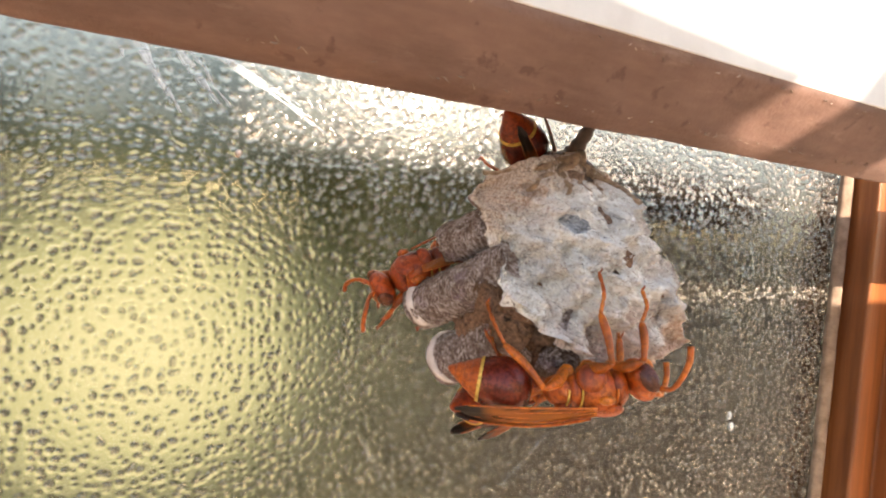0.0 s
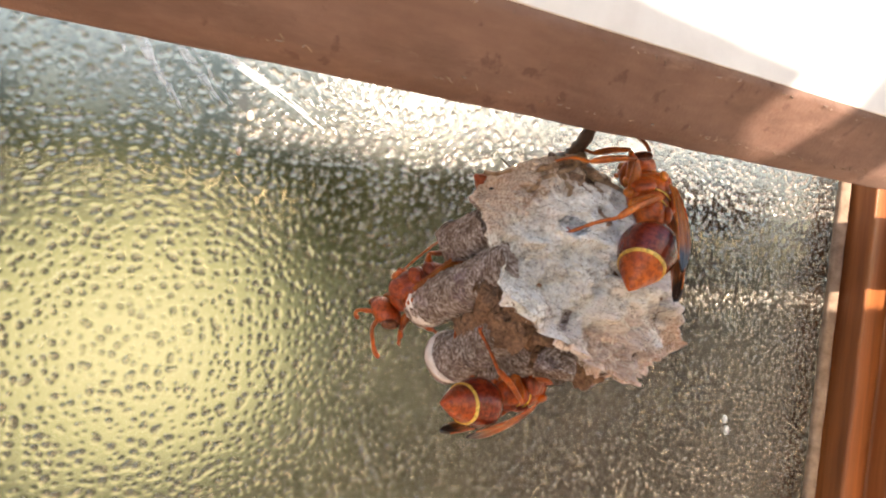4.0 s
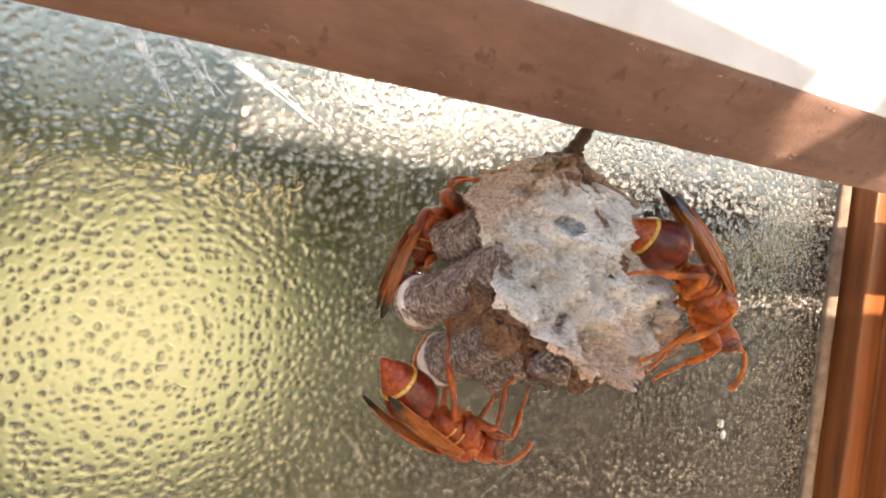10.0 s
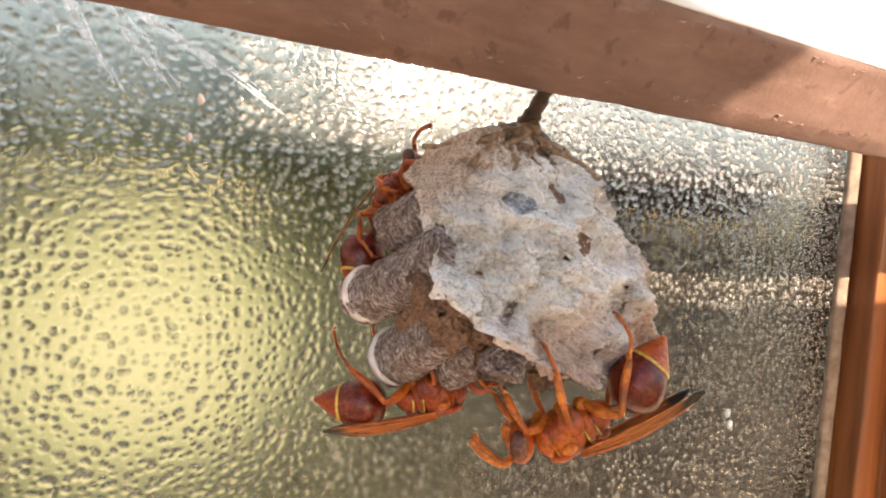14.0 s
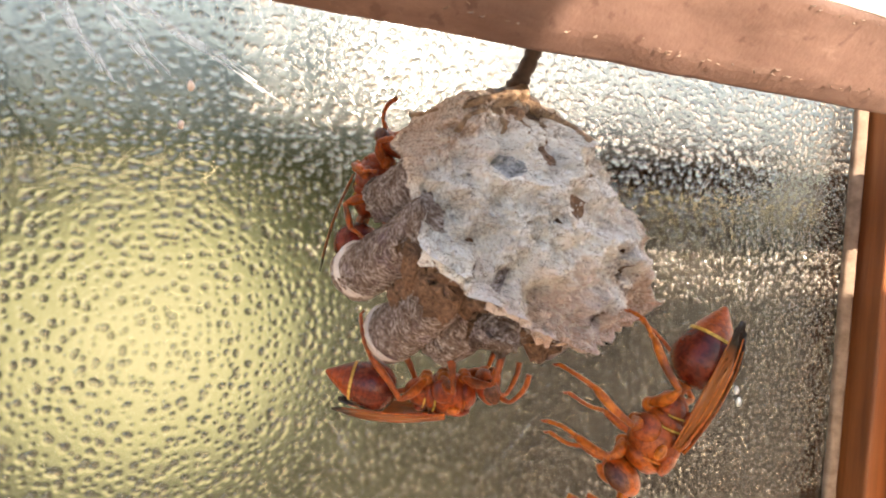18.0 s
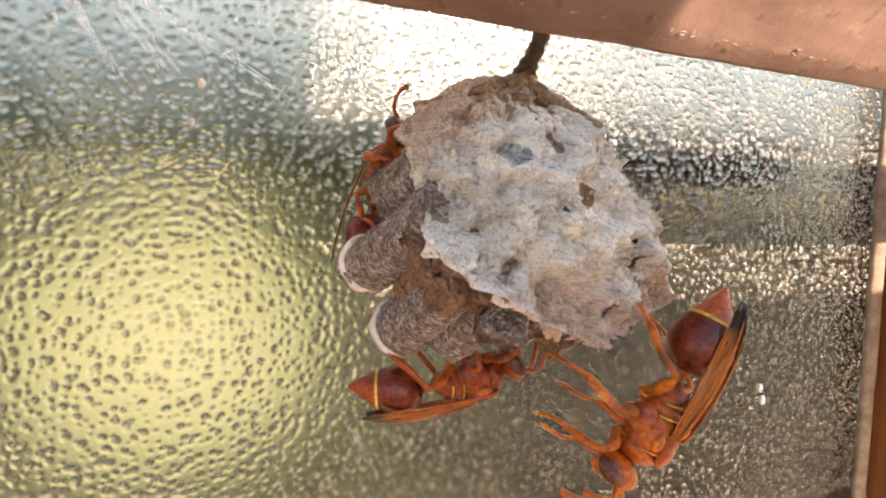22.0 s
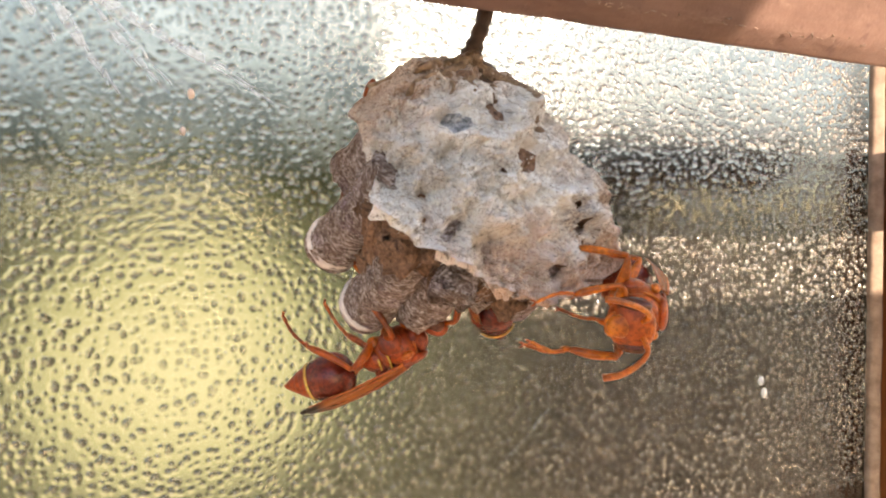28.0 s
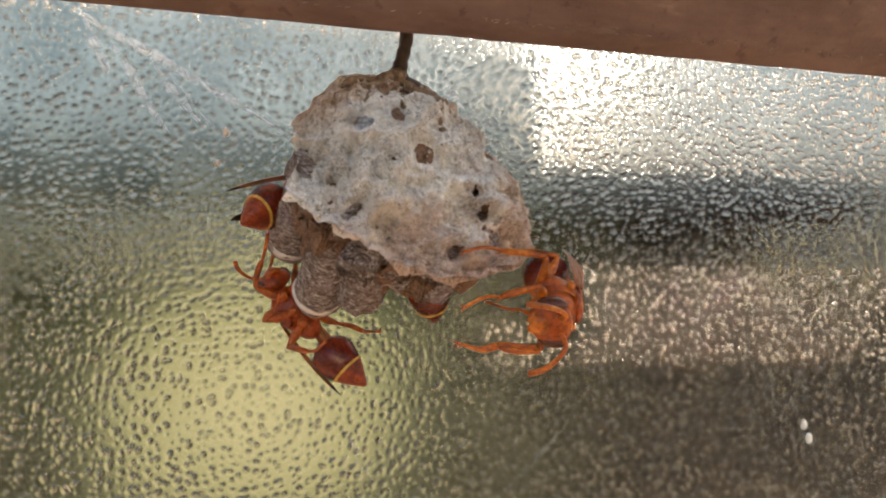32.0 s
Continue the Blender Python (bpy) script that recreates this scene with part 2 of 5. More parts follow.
def mat_chitin(name, c1, c2, rough=0.34, glow=0.0):
    """Shell of a wasp: mottled, darker in patches, with a thin gloss and fine pits."""
    m = Mat(name, rough)
    dark = tuple(0.34 * c for c in c1)
    col = m.ramp(m.noise(360, 4), [(0.30, dark), (0.46, c1), (0.64, c2)])
    col = m.mix(m.ramp(m.noise(2400, 5), [(0.42, (0.55, 0.55, 0.55)), (0.54, (0, 0, 0))]), col, dark)
    m.colour(col)
    m.bump(m.mix(0.5, m.noise(5200, 4), m.noise(700, 3)), 0.5, 0.0002)
    m.bsdf.inputs["Subsurface Weight"].default_value = glow
    m.bsdf.inputs["Subsurface Radius"].default_value = (0.002, 0.0006, 0.0002)
    m.bsdf.inputs["Subsurface Scale"].default_value = 0.5
    m.bsdf.inputs["Specular IOR Level"].default_value = 0.38
    m.bsdf.inputs["Coat Weight"].default_value = 0.12
    m.bsdf.inputs["Coat Roughness"].default_value = 0.22
    return m.m


def mat_wing():
    m = Mat("amber_wing", 0.28)
    b = m.bsdf
    sep = m.t.nodes.new("ShaderNodeSeparateXYZ")
    m.link(m.tc.outputs["Object"], sep.inputs[0])
    tip = m.ramp(m.math("MULTIPLY", sep.outputs["X"], -80.0), [(0.70, (0, 0, 0)), (0.80, (1, 1, 1))])
    vein = m.ramp(m.noise(900, 3, (0.15, 1.6, 1.6)), [(0.5, (0, 0, 0)), (0.6, (0.7, 0.7, 0.7))])
    col = m.mix(vein, (0.36, 0.105, 0.017), (0.16, 0.035, 0.006))
    m.colour(m.mix(tip, col, (0.016, 0.010, 0.007)))
    m.link(m.math("ADD", m.math("MULTIPLY", tip, 0.20), 0.70), b.inputs["Alpha"])
    return m.m


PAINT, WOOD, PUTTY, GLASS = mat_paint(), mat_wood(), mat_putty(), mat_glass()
SMEAR, SCRATCH = mat_smear("pale_smear", 0.5), mat_smear("faint_scratch", 0.2)
FELT, CELL = mat_felt(), mat_cell()
SILK = mat_plain("silk_cap", (0.60, 0.52, 0.50), (0.82, 0.75, 0.73), 0.7, 700, 0.5, 0.0003)
FIBRE = mat_plain("pale_fibre", (0.72, 0.64, 0.56), (0.95, 0.90, 0.82), 0.4, 700, 0.2, 0.0001)
TAN_FIBRE = mat_plain("tan_fibre", (0.24, 0.15, 0.10), (0.50, 0.36, 0.27), 0.5, 700, 0.2, 0.0001)
# brown paper, darkened to stand for shade between the cells and in holes
SHADED_PAPER = mat_plain("shaded_brown_paper", (0.085, 0.042, 0.024), (0.34, 0.19, 0.115), 0.8, 2600, 0.9, 0.0005)
DARK_FIBRE = mat_plain("dark_fibre", (0.045, 0.028, 0.022), (0.17, 0.115, 0.09), 0.6, 700, 0.2, 0.0001)
STALK = mat_plain("stalk", (0.035, 0.018, 0.01), (0.13, 0.075, 0.045), 0.45, 900, 0.6, 0.0004)
RIDGE = mat_plain("hard_pulp", (0.13, 0.066, 0.034), (0.50, 0.335, 0.21), 0.42, 1600, 0.9, 0.0006)
PIT = mat_plain("plug", (0.10, 0.052, 0.030), (0.34, 0.20, 0.13), 0.6, 2600, 0.8, 0.0003)
PUPA = mat_plain("film", (0.01, 0.01, 0.012), (0.66, 0.67, 0.71), 0.3, 2000, 0.9, 0.0004)
RUST = mat_chitin("rust_chitin", (0.36, 0.060, 0.006), (0.54, 0.115, 0.012), 0.38, 0.12)
# rust shell and orange limb darkened, for wasps that sit in shade
RUST_SHADED = mat_chitin("rust_chitin_shaded", (0.24, 0.030, 0.004), (0.40, 0.066, 0.008), 0.38, 0.1)
LIMB_SHADED = mat_chitin("limb_shaded", (0.39, 0.075, 0.007), (0.54, 0.13, 0.014), 0.38, 0.1)
ORANGE = mat_chitin("orange_limb", (0.50, 0.115, 0.009), (0.68, 0.20, 0.020), 0.38, 0.12)
MAROON = mat_chitin("maroon_chitin", (0.125, 0.013, 0.005), (0.21, 0.027, 0.007), 0.2, 0.08)
BAND = mat_chitin("yellow_band", (0.70, 0.40, 0.06), (0.85, 0.55, 0.12), 0.4, 0.1)
EYE = mat_chitin("eye", (0.13, 0.035, 0.015), (0.22, 0.07, 0.03), 0.2)
WING = mat_wing()
BLACK = mat_plain("black_plastic", (0.015, 0.015, 0.017), (0.03, 0.03, 0.033), 0.5)


# ---- mesh helpers (in centimetres) ----
def part(name, bm, material, parent=None, label="", smooth=True):
    me = bpy.data.meshes.new(name)
    bmesh.ops.recalc_face_normals(bm, faces=bm.faces)
    for v in bm.verts:
        v.co *= S
    for f in bm.faces:
        f.smooth = smooth
    bm.to_mesh(me)
    bm.free()
    me.materials.append(material)
    ob = new(name, me)
    ob.parent = parent
    if label:
        tagged(ob, label)
    return ob


def thing(name, label, category, group="", kind="", at=(0, 0, 0)):
    ob = new(name)
    ob.empty_display_size = 0.005
    ob.location = Vector(at) * S
    return tagged(ob, label, category, group, kind)


def tube(bm, points, radii, sides=10, closed=True):
    """A tube through points with a radius at each."""
    pts = [Vector(p) for p in points]
    rings = []
    side = None
    for i, p in enumerate(pts):
        d = (pts[min(i + 1, len(pts) - 1)] - pts[max(i - 1, 0)]).normalized()
        if side is None:
            side = d.orthogonal().normalized()
        side = (side - d * side.dot(d)).normalized()
        up = d.cross(side)
        r = radii[i]
        rings.append([bm.verts.new(p + (side * math.cos(a) + up * math.sin(a)) * r) for a in (2 * math.pi * k / sides for k in range(sides))])
    for a, b in zip(rings, rings[1:]):
        for k in range(sides):
            bm.faces.new((a[k], a[(k + 1) % sides], b[(k + 1) % sides], b[k]))
    if closed:
        for ring, p in ((rings[0], pts[0]), (rings[-1], pts[-1])):
            c = bm.verts.new(p)
            for k in range(sides):
                bm.faces.new((c, ring[k], ring[(k + 1) % sides]))
    return rings


def curve_points(points, n):
    """A smooth line of n points through the given ones."""
    p = [Vector(q) for q in points]
    p = [2 * p[0] - p[1], *p, 2 * p[-1] - p[-2]]
    out = []
    for i in range(n):
        u = i / (n - 1) * (len(p) - 3)
        k = min(int(u), len(p) - 4)
        t = u - k
        a, b, c, d = p[k : k + 4]
        out.append(0.5 * ((2 * b) + (c - a) * t + (2 * a - 5 * b + 4 * c - d) * t**2 + (3 * b - a - 3 * c + d) * t**3))
    return out


def ball(bm, centre, radii, seg=20, rings=12, tilt=0.0):
    m = Matrix.Translation(centre) @ Matrix.Rotation(tilt, 4, "Y") @ Matrix.Diagonal((*radii, 1))
    bmesh.ops.create_uvsphere(bm, u_segments=seg, v_segments=rings, radius=1, matrix=m)


def profile_bar(bm, profile, x0, x1, step, rough=0.0):
    """A rail along x with the closed cross-section given as (y, z)."""
    n = max(2, int((x1 - x0) / step) + 1)
    rings = []
    for i in range(n):
        x = x0 + (x1 - x0) * i / (n - 1)
        ring = []
        for y, z in profile:
            w = noise.noise(Vector((x * 1.3, y * 2, z * 2))) * rough + noise.noise(Vector((x * 7, y * 5, z * 5))) * rough * 0.45
            ring.append(bm.verts.new((x, y + w, z + w)))
        rings.append(ring)
    k = len(profile)
    for a, b in zip(rings, rings[1:]):
        for j in range(k):
            bm.faces.new((a[j], a[(j + 1) % k], b[(j + 1) % k], b[j]))
    bm.faces.new(rings[0])
    bm.faces.new(rings[-1])


def rounded(corners, r, n=4):
    """The closed outline with its corners rounded."""
    out = []
    for i, c in enumerate(corners):
        c = Vector(c)
        a, b = Vector(corners[i - 1]), Vector(corners[(i + 1) % len(corners)])
        p, q = c + (a - c).normalized() * r, c + (b - c).normalized() * r
        for k in range(n + 1):
            t = k / n
            out.append(tuple(p * (1 - t) ** 2 + c * 2 * t * (1 - t) + q * t * t))
    return out


def split_long(profile, step):
    out = []
    for i, a in enumerate(profile):
        b = profile[(i + 1) % len(profile)]
        n = max(1, int(math.dist(a, b) / step))
        out += [(a[0] + (b[0] - a[0]) * k / n, a[1] + (b[1] - a[1]) * k / n) for k in range(n)]
    return out


def box(bm, x0, x1, y0, y1, z0, z1):
    m = Matrix.Translation(((x0 + x1) / 2, (y0 + y1) / 2, (z0 + z1) / 2)) @ Matrix.Diagonal((x1 - x0, y1 - y0, z1 - z0, 1))
    bmesh.ops.create_cube(bm, size=1, matrix=m)


# ---- the window ----
def drops(xs, zs, fine, step=0.165, seed=7):
    """Relief of the glass at the crossings of xs and zs: round drops of many sizes, none outside the fine part."""
    rng = np.random.default_rng(seed)
    x0, x1, z0, z1 = fine
    nx, nz = int((x1 - x0) / step) + 3, int((z1 - z0) / step) + 3
    cx = x0 - step + step * (np.arange(nx)[:, None] + rng.uniform(-0.42, 0.42, (nx, nz)))
    cz = z0 - step + step * (np.arange(nz)[None, :] + rng.uniform(-0.42, 0.42, (nx, nz)))
    rad = 0.046 + 0.052 * rng.random((nx, nz)) ** 1.5
    lean = rng.uniform(0, np.pi, (nx, nz))
    gx, gz = np.meshgrid(xs, zs, indexing="ij")
    ix, iz = np.rint((gx - x0 + step) / step).astype(int), np.rint((gz - z0 + step) / step).astype(int)
    h = np.zeros_like(gx)
    for di in (-1, 0, 1):
        for dj in (-1, 0, 1):
            i, j = np.clip(ix + di, 0, nx - 1), np.clip(iz + dj, 0, nz - 1)
            dx, dz, a = gx - cx[i, j], gz - cz[i, j], lean[i, j]
            u, v = dx * np.cos(a) + dz * np.sin(a), (dz * np.cos(a) - dx * np.sin(a)) * 1.22
            q = np.clip(1 - (u * u + v * v) / rad[i, j] ** 2, 0, 1)
            h = np.maximum(h, 0.47 * rad[i, j] * q**1.5)
    inside = (gx > x0) & (gx < x1) & (gz > z0) & (gz < z1)
    return np.where(inside, h, 0.0)


def build_pane(window):
    fine = (-4.6, 18.1, -8.0, 5.6)
    xs = np.concatenate([np.linspace(-16, fine[0], 8)[:-1], np.arange(fine[0], fine[1], 0.026), [18.25]])
    zs = np.concatenate([np.linspace(-14, fine[2], 6)[:-1], np.arange(fine[2], fine[3], 0.026), np.linspace(fine[3] + 0.05, 12, 6)])
    nx, nz = len(xs), len(zs)
    h = drops(xs, zs, fine)
    gx, gz = np.meshgrid(xs, zs, indexing="ij")
    front = np.stack([gx, -h, gz], -1).reshape(-1, 3)
    back = np.array([(x, 0.4, z) for x in (-16, 18.25) for z in (-14, 12)])
    i, j = np.meshgrid(np.arange(nx - 1), np.arange(nz - 1), indexing="ij")
    a = (i * nz + j).ravel()
    quads = np.stack([a, a + nz, a + nz + 1, a + 1], -1)
    n = nx * nz
    me = bpy.data.meshes.new("pane")
    # the back sheet, then the four sides as fans to the front's border
    sides = [(n, n + 1, n + 3, n + 2)]
    sides.append([*range(0, nz), n + 1, n])
    sides.append([*range(n - 1, n - nz - 1, -1), n + 2, n + 3])
    sides.append([*range(n - nz, -1, -nz), n, n + 2])
    sides.append([*range(nz - 1, n, nz), n + 3, n + 1])
    me.from_pydata((np.concatenate([front, back]) * S).tolist(), [], quads.tolist() + [list(f) for f in sides])
    smooth = np.ones(len(quads) + 5, dtype=bool)
    smooth[-5:] = False
    me.polygons.foreach_set("use_smooth", smooth)
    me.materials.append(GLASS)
    me.validate()
    me.update()
    crest = me.attributes.new("crest", "FLOAT", "POINT")
    crest.data.foreach_set("value", np.concatenate([np.clip(h.ravel() / 0.03, 0, 1), np.zeros(4)]).astype(np.float32))
    pane = new("pane", me)
    pane.parent = window
    pane.visible_shadow = False
    return tagged(pane, "dusty hammered obscure glass pane")


def build_window():
    window = tagged(new("window_1"), "old window of hammered glass in a wooden frame", "window", kind="structure")
    build_pane(window)
    # the putty strip and the stile beside the glass
    bm = bmesh.new()
    prof = split_long([(17.9, -0.03), (18.24, -0.03), (18.24, -0.24), (18.16, -0.24)], 0.15)
    rings = []
    for i in range(60):
        z = -14 + 26 * i / 59
        rings.append([bm.verts.new((x + 0.06 * noise.noise(Vector((x, z * 1.1, 3))), y - 0.004, z)) for x, y in prof])
    for a, b in zip(rings, rings[1:]):
        for j in range(len(prof)):
            k = (j + 1) % len(prof)
            bm.faces.new((a[j], a[k], b[k], b[j]))
    part("putty", bm, PUTTY, window, "weathered putty strip")
    bm = bmesh.new()
    prof = rounded([(18.4, -0.05), (18.4, -0.9), (19.6, -0.9), (19.6, -1.5), (23, -1.5), (23, 0.5), (18.4, 0.5)], 0.1)
    a, b = [[bm.verts.new((x, y, z)) for x, y in prof] for z in (-14, 12)]
    for j in range(len(prof)):
        k = (j + 1) % len(prof)
        bm.faces.new((a[j], a[k], b[k], b[j]))
    bm.faces.new(a), bm.faces.new(b)
    part("stile", bm, WOOD, window, "varnished brown wooden stile", smooth=False)
    for nm, x0, x1, z0, z1 in (("stile", -20, -16, -14, 12), ("bottom_rail", -20, 23, -18, -14), ("top_rail", -20, 23, 12, 16)):
        bm = bmesh.new()
        box(bm, x0, x1, -1.2, 0.6, z0, z1)
        part(nm, bm, WOOD, window, smooth=False)
    # smears and specks of paint on the glass
    def smear(x0, z0, x1, z1, w):
        bm = bmesh.new()
        a, b = Vector((x0, 0, z0)), Vector((x1, 0, z1))
        d = (b - a).normalized()
        s = Vector((-d.z, 0, d.x))
        rows = []
        for i in range(25):
            t = i / 24
            c = a.lerp(b, t) + s * 0.05 * noise.noise(Vector((t * 4, x0, z0)))
            h = w * (0.4 + 0.6 * math.sin(math.pi * min(1, t * 1.15 + 0.05))) * (0.8 + 0.5 * noise.noise(Vector((t * 9, z0, x0))))
            rows.append([bm.verts.new(c + s * h * k + Vector((0, -0.046 - 0.008 * (1 - k * k), 0))) for k in (-1, -0.4, 0.4, 1)])
        for p, q in zip(rows, rows[1:]):
            for j in range(3):
                bm.faces.new((p[j], p[j + 1], q[j + 1], q[j]))
        part("smear", bm, SCRATCH if w < 0.022 else SMEAR, window, "pale scrape on the glass")

    for args in SMEARS:
        smear(*args)
    white = mat_dot((0.8, 0.8, 0.78), "white_drip")
    tan = mat_dot((0.85, 0.66, 0.52), "tan_speck")
    for x, z, r, m in SPECKS:
        bm = bmesh.new()
        ball(bm, (x, -0.045, z), (r, 0.05, r * 1.5), 10, 8)
        for v in bm.verts:
            v.co += Vector((1, 0, 1)) * 0.3 * r * noise.noise(v.co * 9)
        part("paint_speck", bm, white if m else tan, window, "small dried paint speck")
    return window


def streaks():
    """Scrapes on the glass: bundles of thin parallel lines."""
    rnd = random.Random(3)
    out = []
    for x0, z0, x1, z1, wide, count in ((-2.4, 4.05, 1.9, 1.72, 0.10, 7), (-2.4, 4.1, -1.4, 2.2, 0.12, 4), (-1.75, 3.5, -0.6, 1.55, 0.12, 5), (-0.9, 3.2, 0.3, 1.7, 0.2, 4), (12.3, 4.3, 13.5, 1.4, 0.07, 3), (2.85, -4.1, 3.8, -5.7, 0.05, 3), (7.8, -4.4, 6.1, -5.95, 0.05, 3)):
        d = Vector((x1 - x0, z1 - z0)).normalized()
        for _ in range(count):
            off, a, b = rnd.uniform(-wide, wide), rnd.uniform(0, 0.3), rnd.uniform(0.65, 1)
            p = [(x0 + (x1 - x0) * k - d.y * off, z0 + (z1 - z0) * k + d.x * off) for k in (a, b)]
            out.append((*p[0], *p[1], rnd.uniform(0.024, 0.06) if x0 < 0 else rnd.uniform(0.012, 0.02)))
    return out


SMEARS = streaks() + [(5.0, 3.2, 5.5, 2.55, 0.09)]
SPECKS = [(13.86, -4.62, 0.075, 1), (13.97, -4.95, 0.085, 1), (0.53, 1.74, 0.06, 0), (0.39, 1.09, 0.05, 0)]

# the rail that crosses in front of the glass, from which the nest hangs
EDGE, UNDER, NEAR = (-6.20, 1.035), (-6.40, 1.15), (-6.82, 1.62)


def build_rail():
    prof = rounded([NEAR, UNDER, EDGE, (-6.1, 1.32), (-5.6, 1.50), (-5.45, 2.1), (-5.0, 2.1), (-5.0, 2.85), (-6.82, 3.45)], 0.06)
    bm = bmesh.new()
    profile_bar(bm, split_long(prof, 0.16), -16, 22.5, 0.1, 0.02)
    rail = tagged(part("rail", bm, PAINT), "dusty pink-painted wooden rail with chips and grime", "rail", kind="structure")
    # flecks of old paint and dirt along its two edges
    rnd = random.Random(21)
    bm = bmesh.new()
    for _ in range(170):
        x = rnd.uniform(0, 13)
        (ya, za), (yb, zb) = NEAR, UNDER
        u = rnd.choice((0.03 + abs(rnd.gauss(0, 0.03)), 1.0 - abs(rnd.gauss(0, 0.04)), 1.0 - abs(rnd.gauss(0, 0.04))))
        p = Vector((x, ya + (yb - ya) * u - 0.012, za + (zb - za) * u - 0.012))
        way = Vector((rnd.gauss(0, 1), rnd.gauss(0, 0.35), rnd.gauss(0, 0.35))).normalized() * rnd.uniform(0.008, 0.035)
        side = way.cross(Vector((0, -0.7, -0.7))).normalized() * rnd.uniform(0.003, 0.009)
        lift = Vector((0, -0.012, -0.012)) * rnd.uniform(0.3, 1.6)
        low = [bm.verts.new(p + v) for v in (-way - side * 0.5, way - side, way + side * 0.4, -way + side)]
        high = bm.verts.new(p + lift)
        for k in range(4):
            bm.faces.new((low[k], low[(k + 1) % 4], high))
        bm.faces.new(low)
    fleck = mat_plain("fleck", (0.06, 0.032, 0.022), (0.40, 0.28, 0.20), 0.7, 260, 0.4, 0.0003)
    tagged(part("fleck", bm, fleck, rail, smooth=False), "flecks of peeling paint and dirt", kind="stuff")
    # the white-painted face turned to the sun
    bm = bmesh.new()
    face = rounded([(-6.80, 1.66), (-6.80, 3.44), (-6.835, 3.44), (-6.835, 1.66)], 0.012)
    profile_bar(bm, split_long(face, 0.3), -16, 22.5, 0.2, 0.01)
    part("front_board", bm, mat_plain("white_paint", (0.70, 0.66, 0.62), (0.82, 0.79, 0.75), 0.5, 200, 0.3, 0.0004), rail, "white-painted front face")
    return rail


def build_surround():
    """Outer wall, ground and what lies behind the glass."""
    bm = bmesh.new()
    for x0, x1, z0, z1 in ((-150, -20, -90, 160), (23, 150, -90, 160), (-20, 23, -90, -18), (-20, 23, 16, 160)):
        box(bm, x0, x1, -2, 2.5, z0, z1)
    wall = part("wall_north", bm, mat_plain("wall_plaster", (0.46, 0.38, 0.31), (0.60, 0.51, 0.43), 0.9, 60, 0.5, 0.002), smooth=False)
    tagged(wall, "pale plastered wall round the window", "wall", kind="structure")
    bm = bmesh.new()
    bmesh.ops.create_grid(bm, x_segments=2, y_segments=2, size=40000, matrix=Matrix.Translation((0, 0, -90)))
    tagged(part("ground", bm, mat_plain("dry_ground", (0.24, 0.18, 0.12), (0.38, 0.295, 0.21), 0.95, 14, 0.5, 0.01), smooth=False), "dry sunlit earth", "ground", kind="structure")
    # an added low wall, unseen behind the camera, that blocks horizon glare
    bm = bmesh.new()
    box(bm, -3000, 3000, -830, -800, -90, 26)
    tagged(part("glare_wall", bm, mat_plain("glare_wall_plaster", (0.20, 0.16, 0.125), (0.32, 0.26, 0.21), 0.9, 6, 0.5, 0.01), smooth=False), "added low wall that blocks horizon glare", "wall", kind="structure")
    # glowing backdrop behind the pane, with a yellow pool of light painted in
    bm = bmesh.new()
    box(bm, -120, 190, 46, 47, -80, 70)
    m = Mat("painted_glow", 1.0)
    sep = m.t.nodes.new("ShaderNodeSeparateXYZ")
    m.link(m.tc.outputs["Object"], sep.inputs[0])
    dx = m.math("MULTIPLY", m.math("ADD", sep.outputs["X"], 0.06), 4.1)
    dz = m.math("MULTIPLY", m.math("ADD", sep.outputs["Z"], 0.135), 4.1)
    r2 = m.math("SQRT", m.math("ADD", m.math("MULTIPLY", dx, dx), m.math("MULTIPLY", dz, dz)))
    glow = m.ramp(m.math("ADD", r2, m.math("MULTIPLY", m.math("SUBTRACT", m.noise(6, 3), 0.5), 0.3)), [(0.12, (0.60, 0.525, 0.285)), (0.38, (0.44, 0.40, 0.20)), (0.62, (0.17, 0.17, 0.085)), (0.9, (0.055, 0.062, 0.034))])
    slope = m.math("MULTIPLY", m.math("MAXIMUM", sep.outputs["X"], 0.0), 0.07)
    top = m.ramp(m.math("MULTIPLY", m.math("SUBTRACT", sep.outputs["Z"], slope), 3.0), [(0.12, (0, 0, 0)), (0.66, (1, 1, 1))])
    # blotches added so that the glass drops show contrast
    blotch = m.ramp(m.noise(13, 3, (1, 1, 1), 0.6), [(0.44, (0.0, 0.0, 0.0)), (0.60, (1, 1, 1))])
    dark_blotch = m.mix(blotch, (0.004, 0.003, 0.002), (0.014, 0.010, 0.007))
    olive = m.mix(blotch, (0.030, 0.031, 0.015), (0.085, 0.083, 0.042))
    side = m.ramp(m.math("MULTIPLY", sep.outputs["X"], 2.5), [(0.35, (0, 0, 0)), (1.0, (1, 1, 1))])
    glow = m.mix(m.ramp(r2, [(0.55, (0, 0, 0)), (1.0, (1, 1, 1))]), glow, m.mix(side, olive, dark_blotch))
    col = m.mix(top, glow, m.mix(blotch, (0.19, 0.25, 0.285), (0.42, 0.50, 0.545)))
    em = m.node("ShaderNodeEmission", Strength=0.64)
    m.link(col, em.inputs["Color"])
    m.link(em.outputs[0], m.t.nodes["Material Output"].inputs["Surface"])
    tagged(part("backdrop", bm, m.m, smooth=False), "glowing backdrop behind the glass with a painted pool of yellow light", "backdrop", kind="structure")


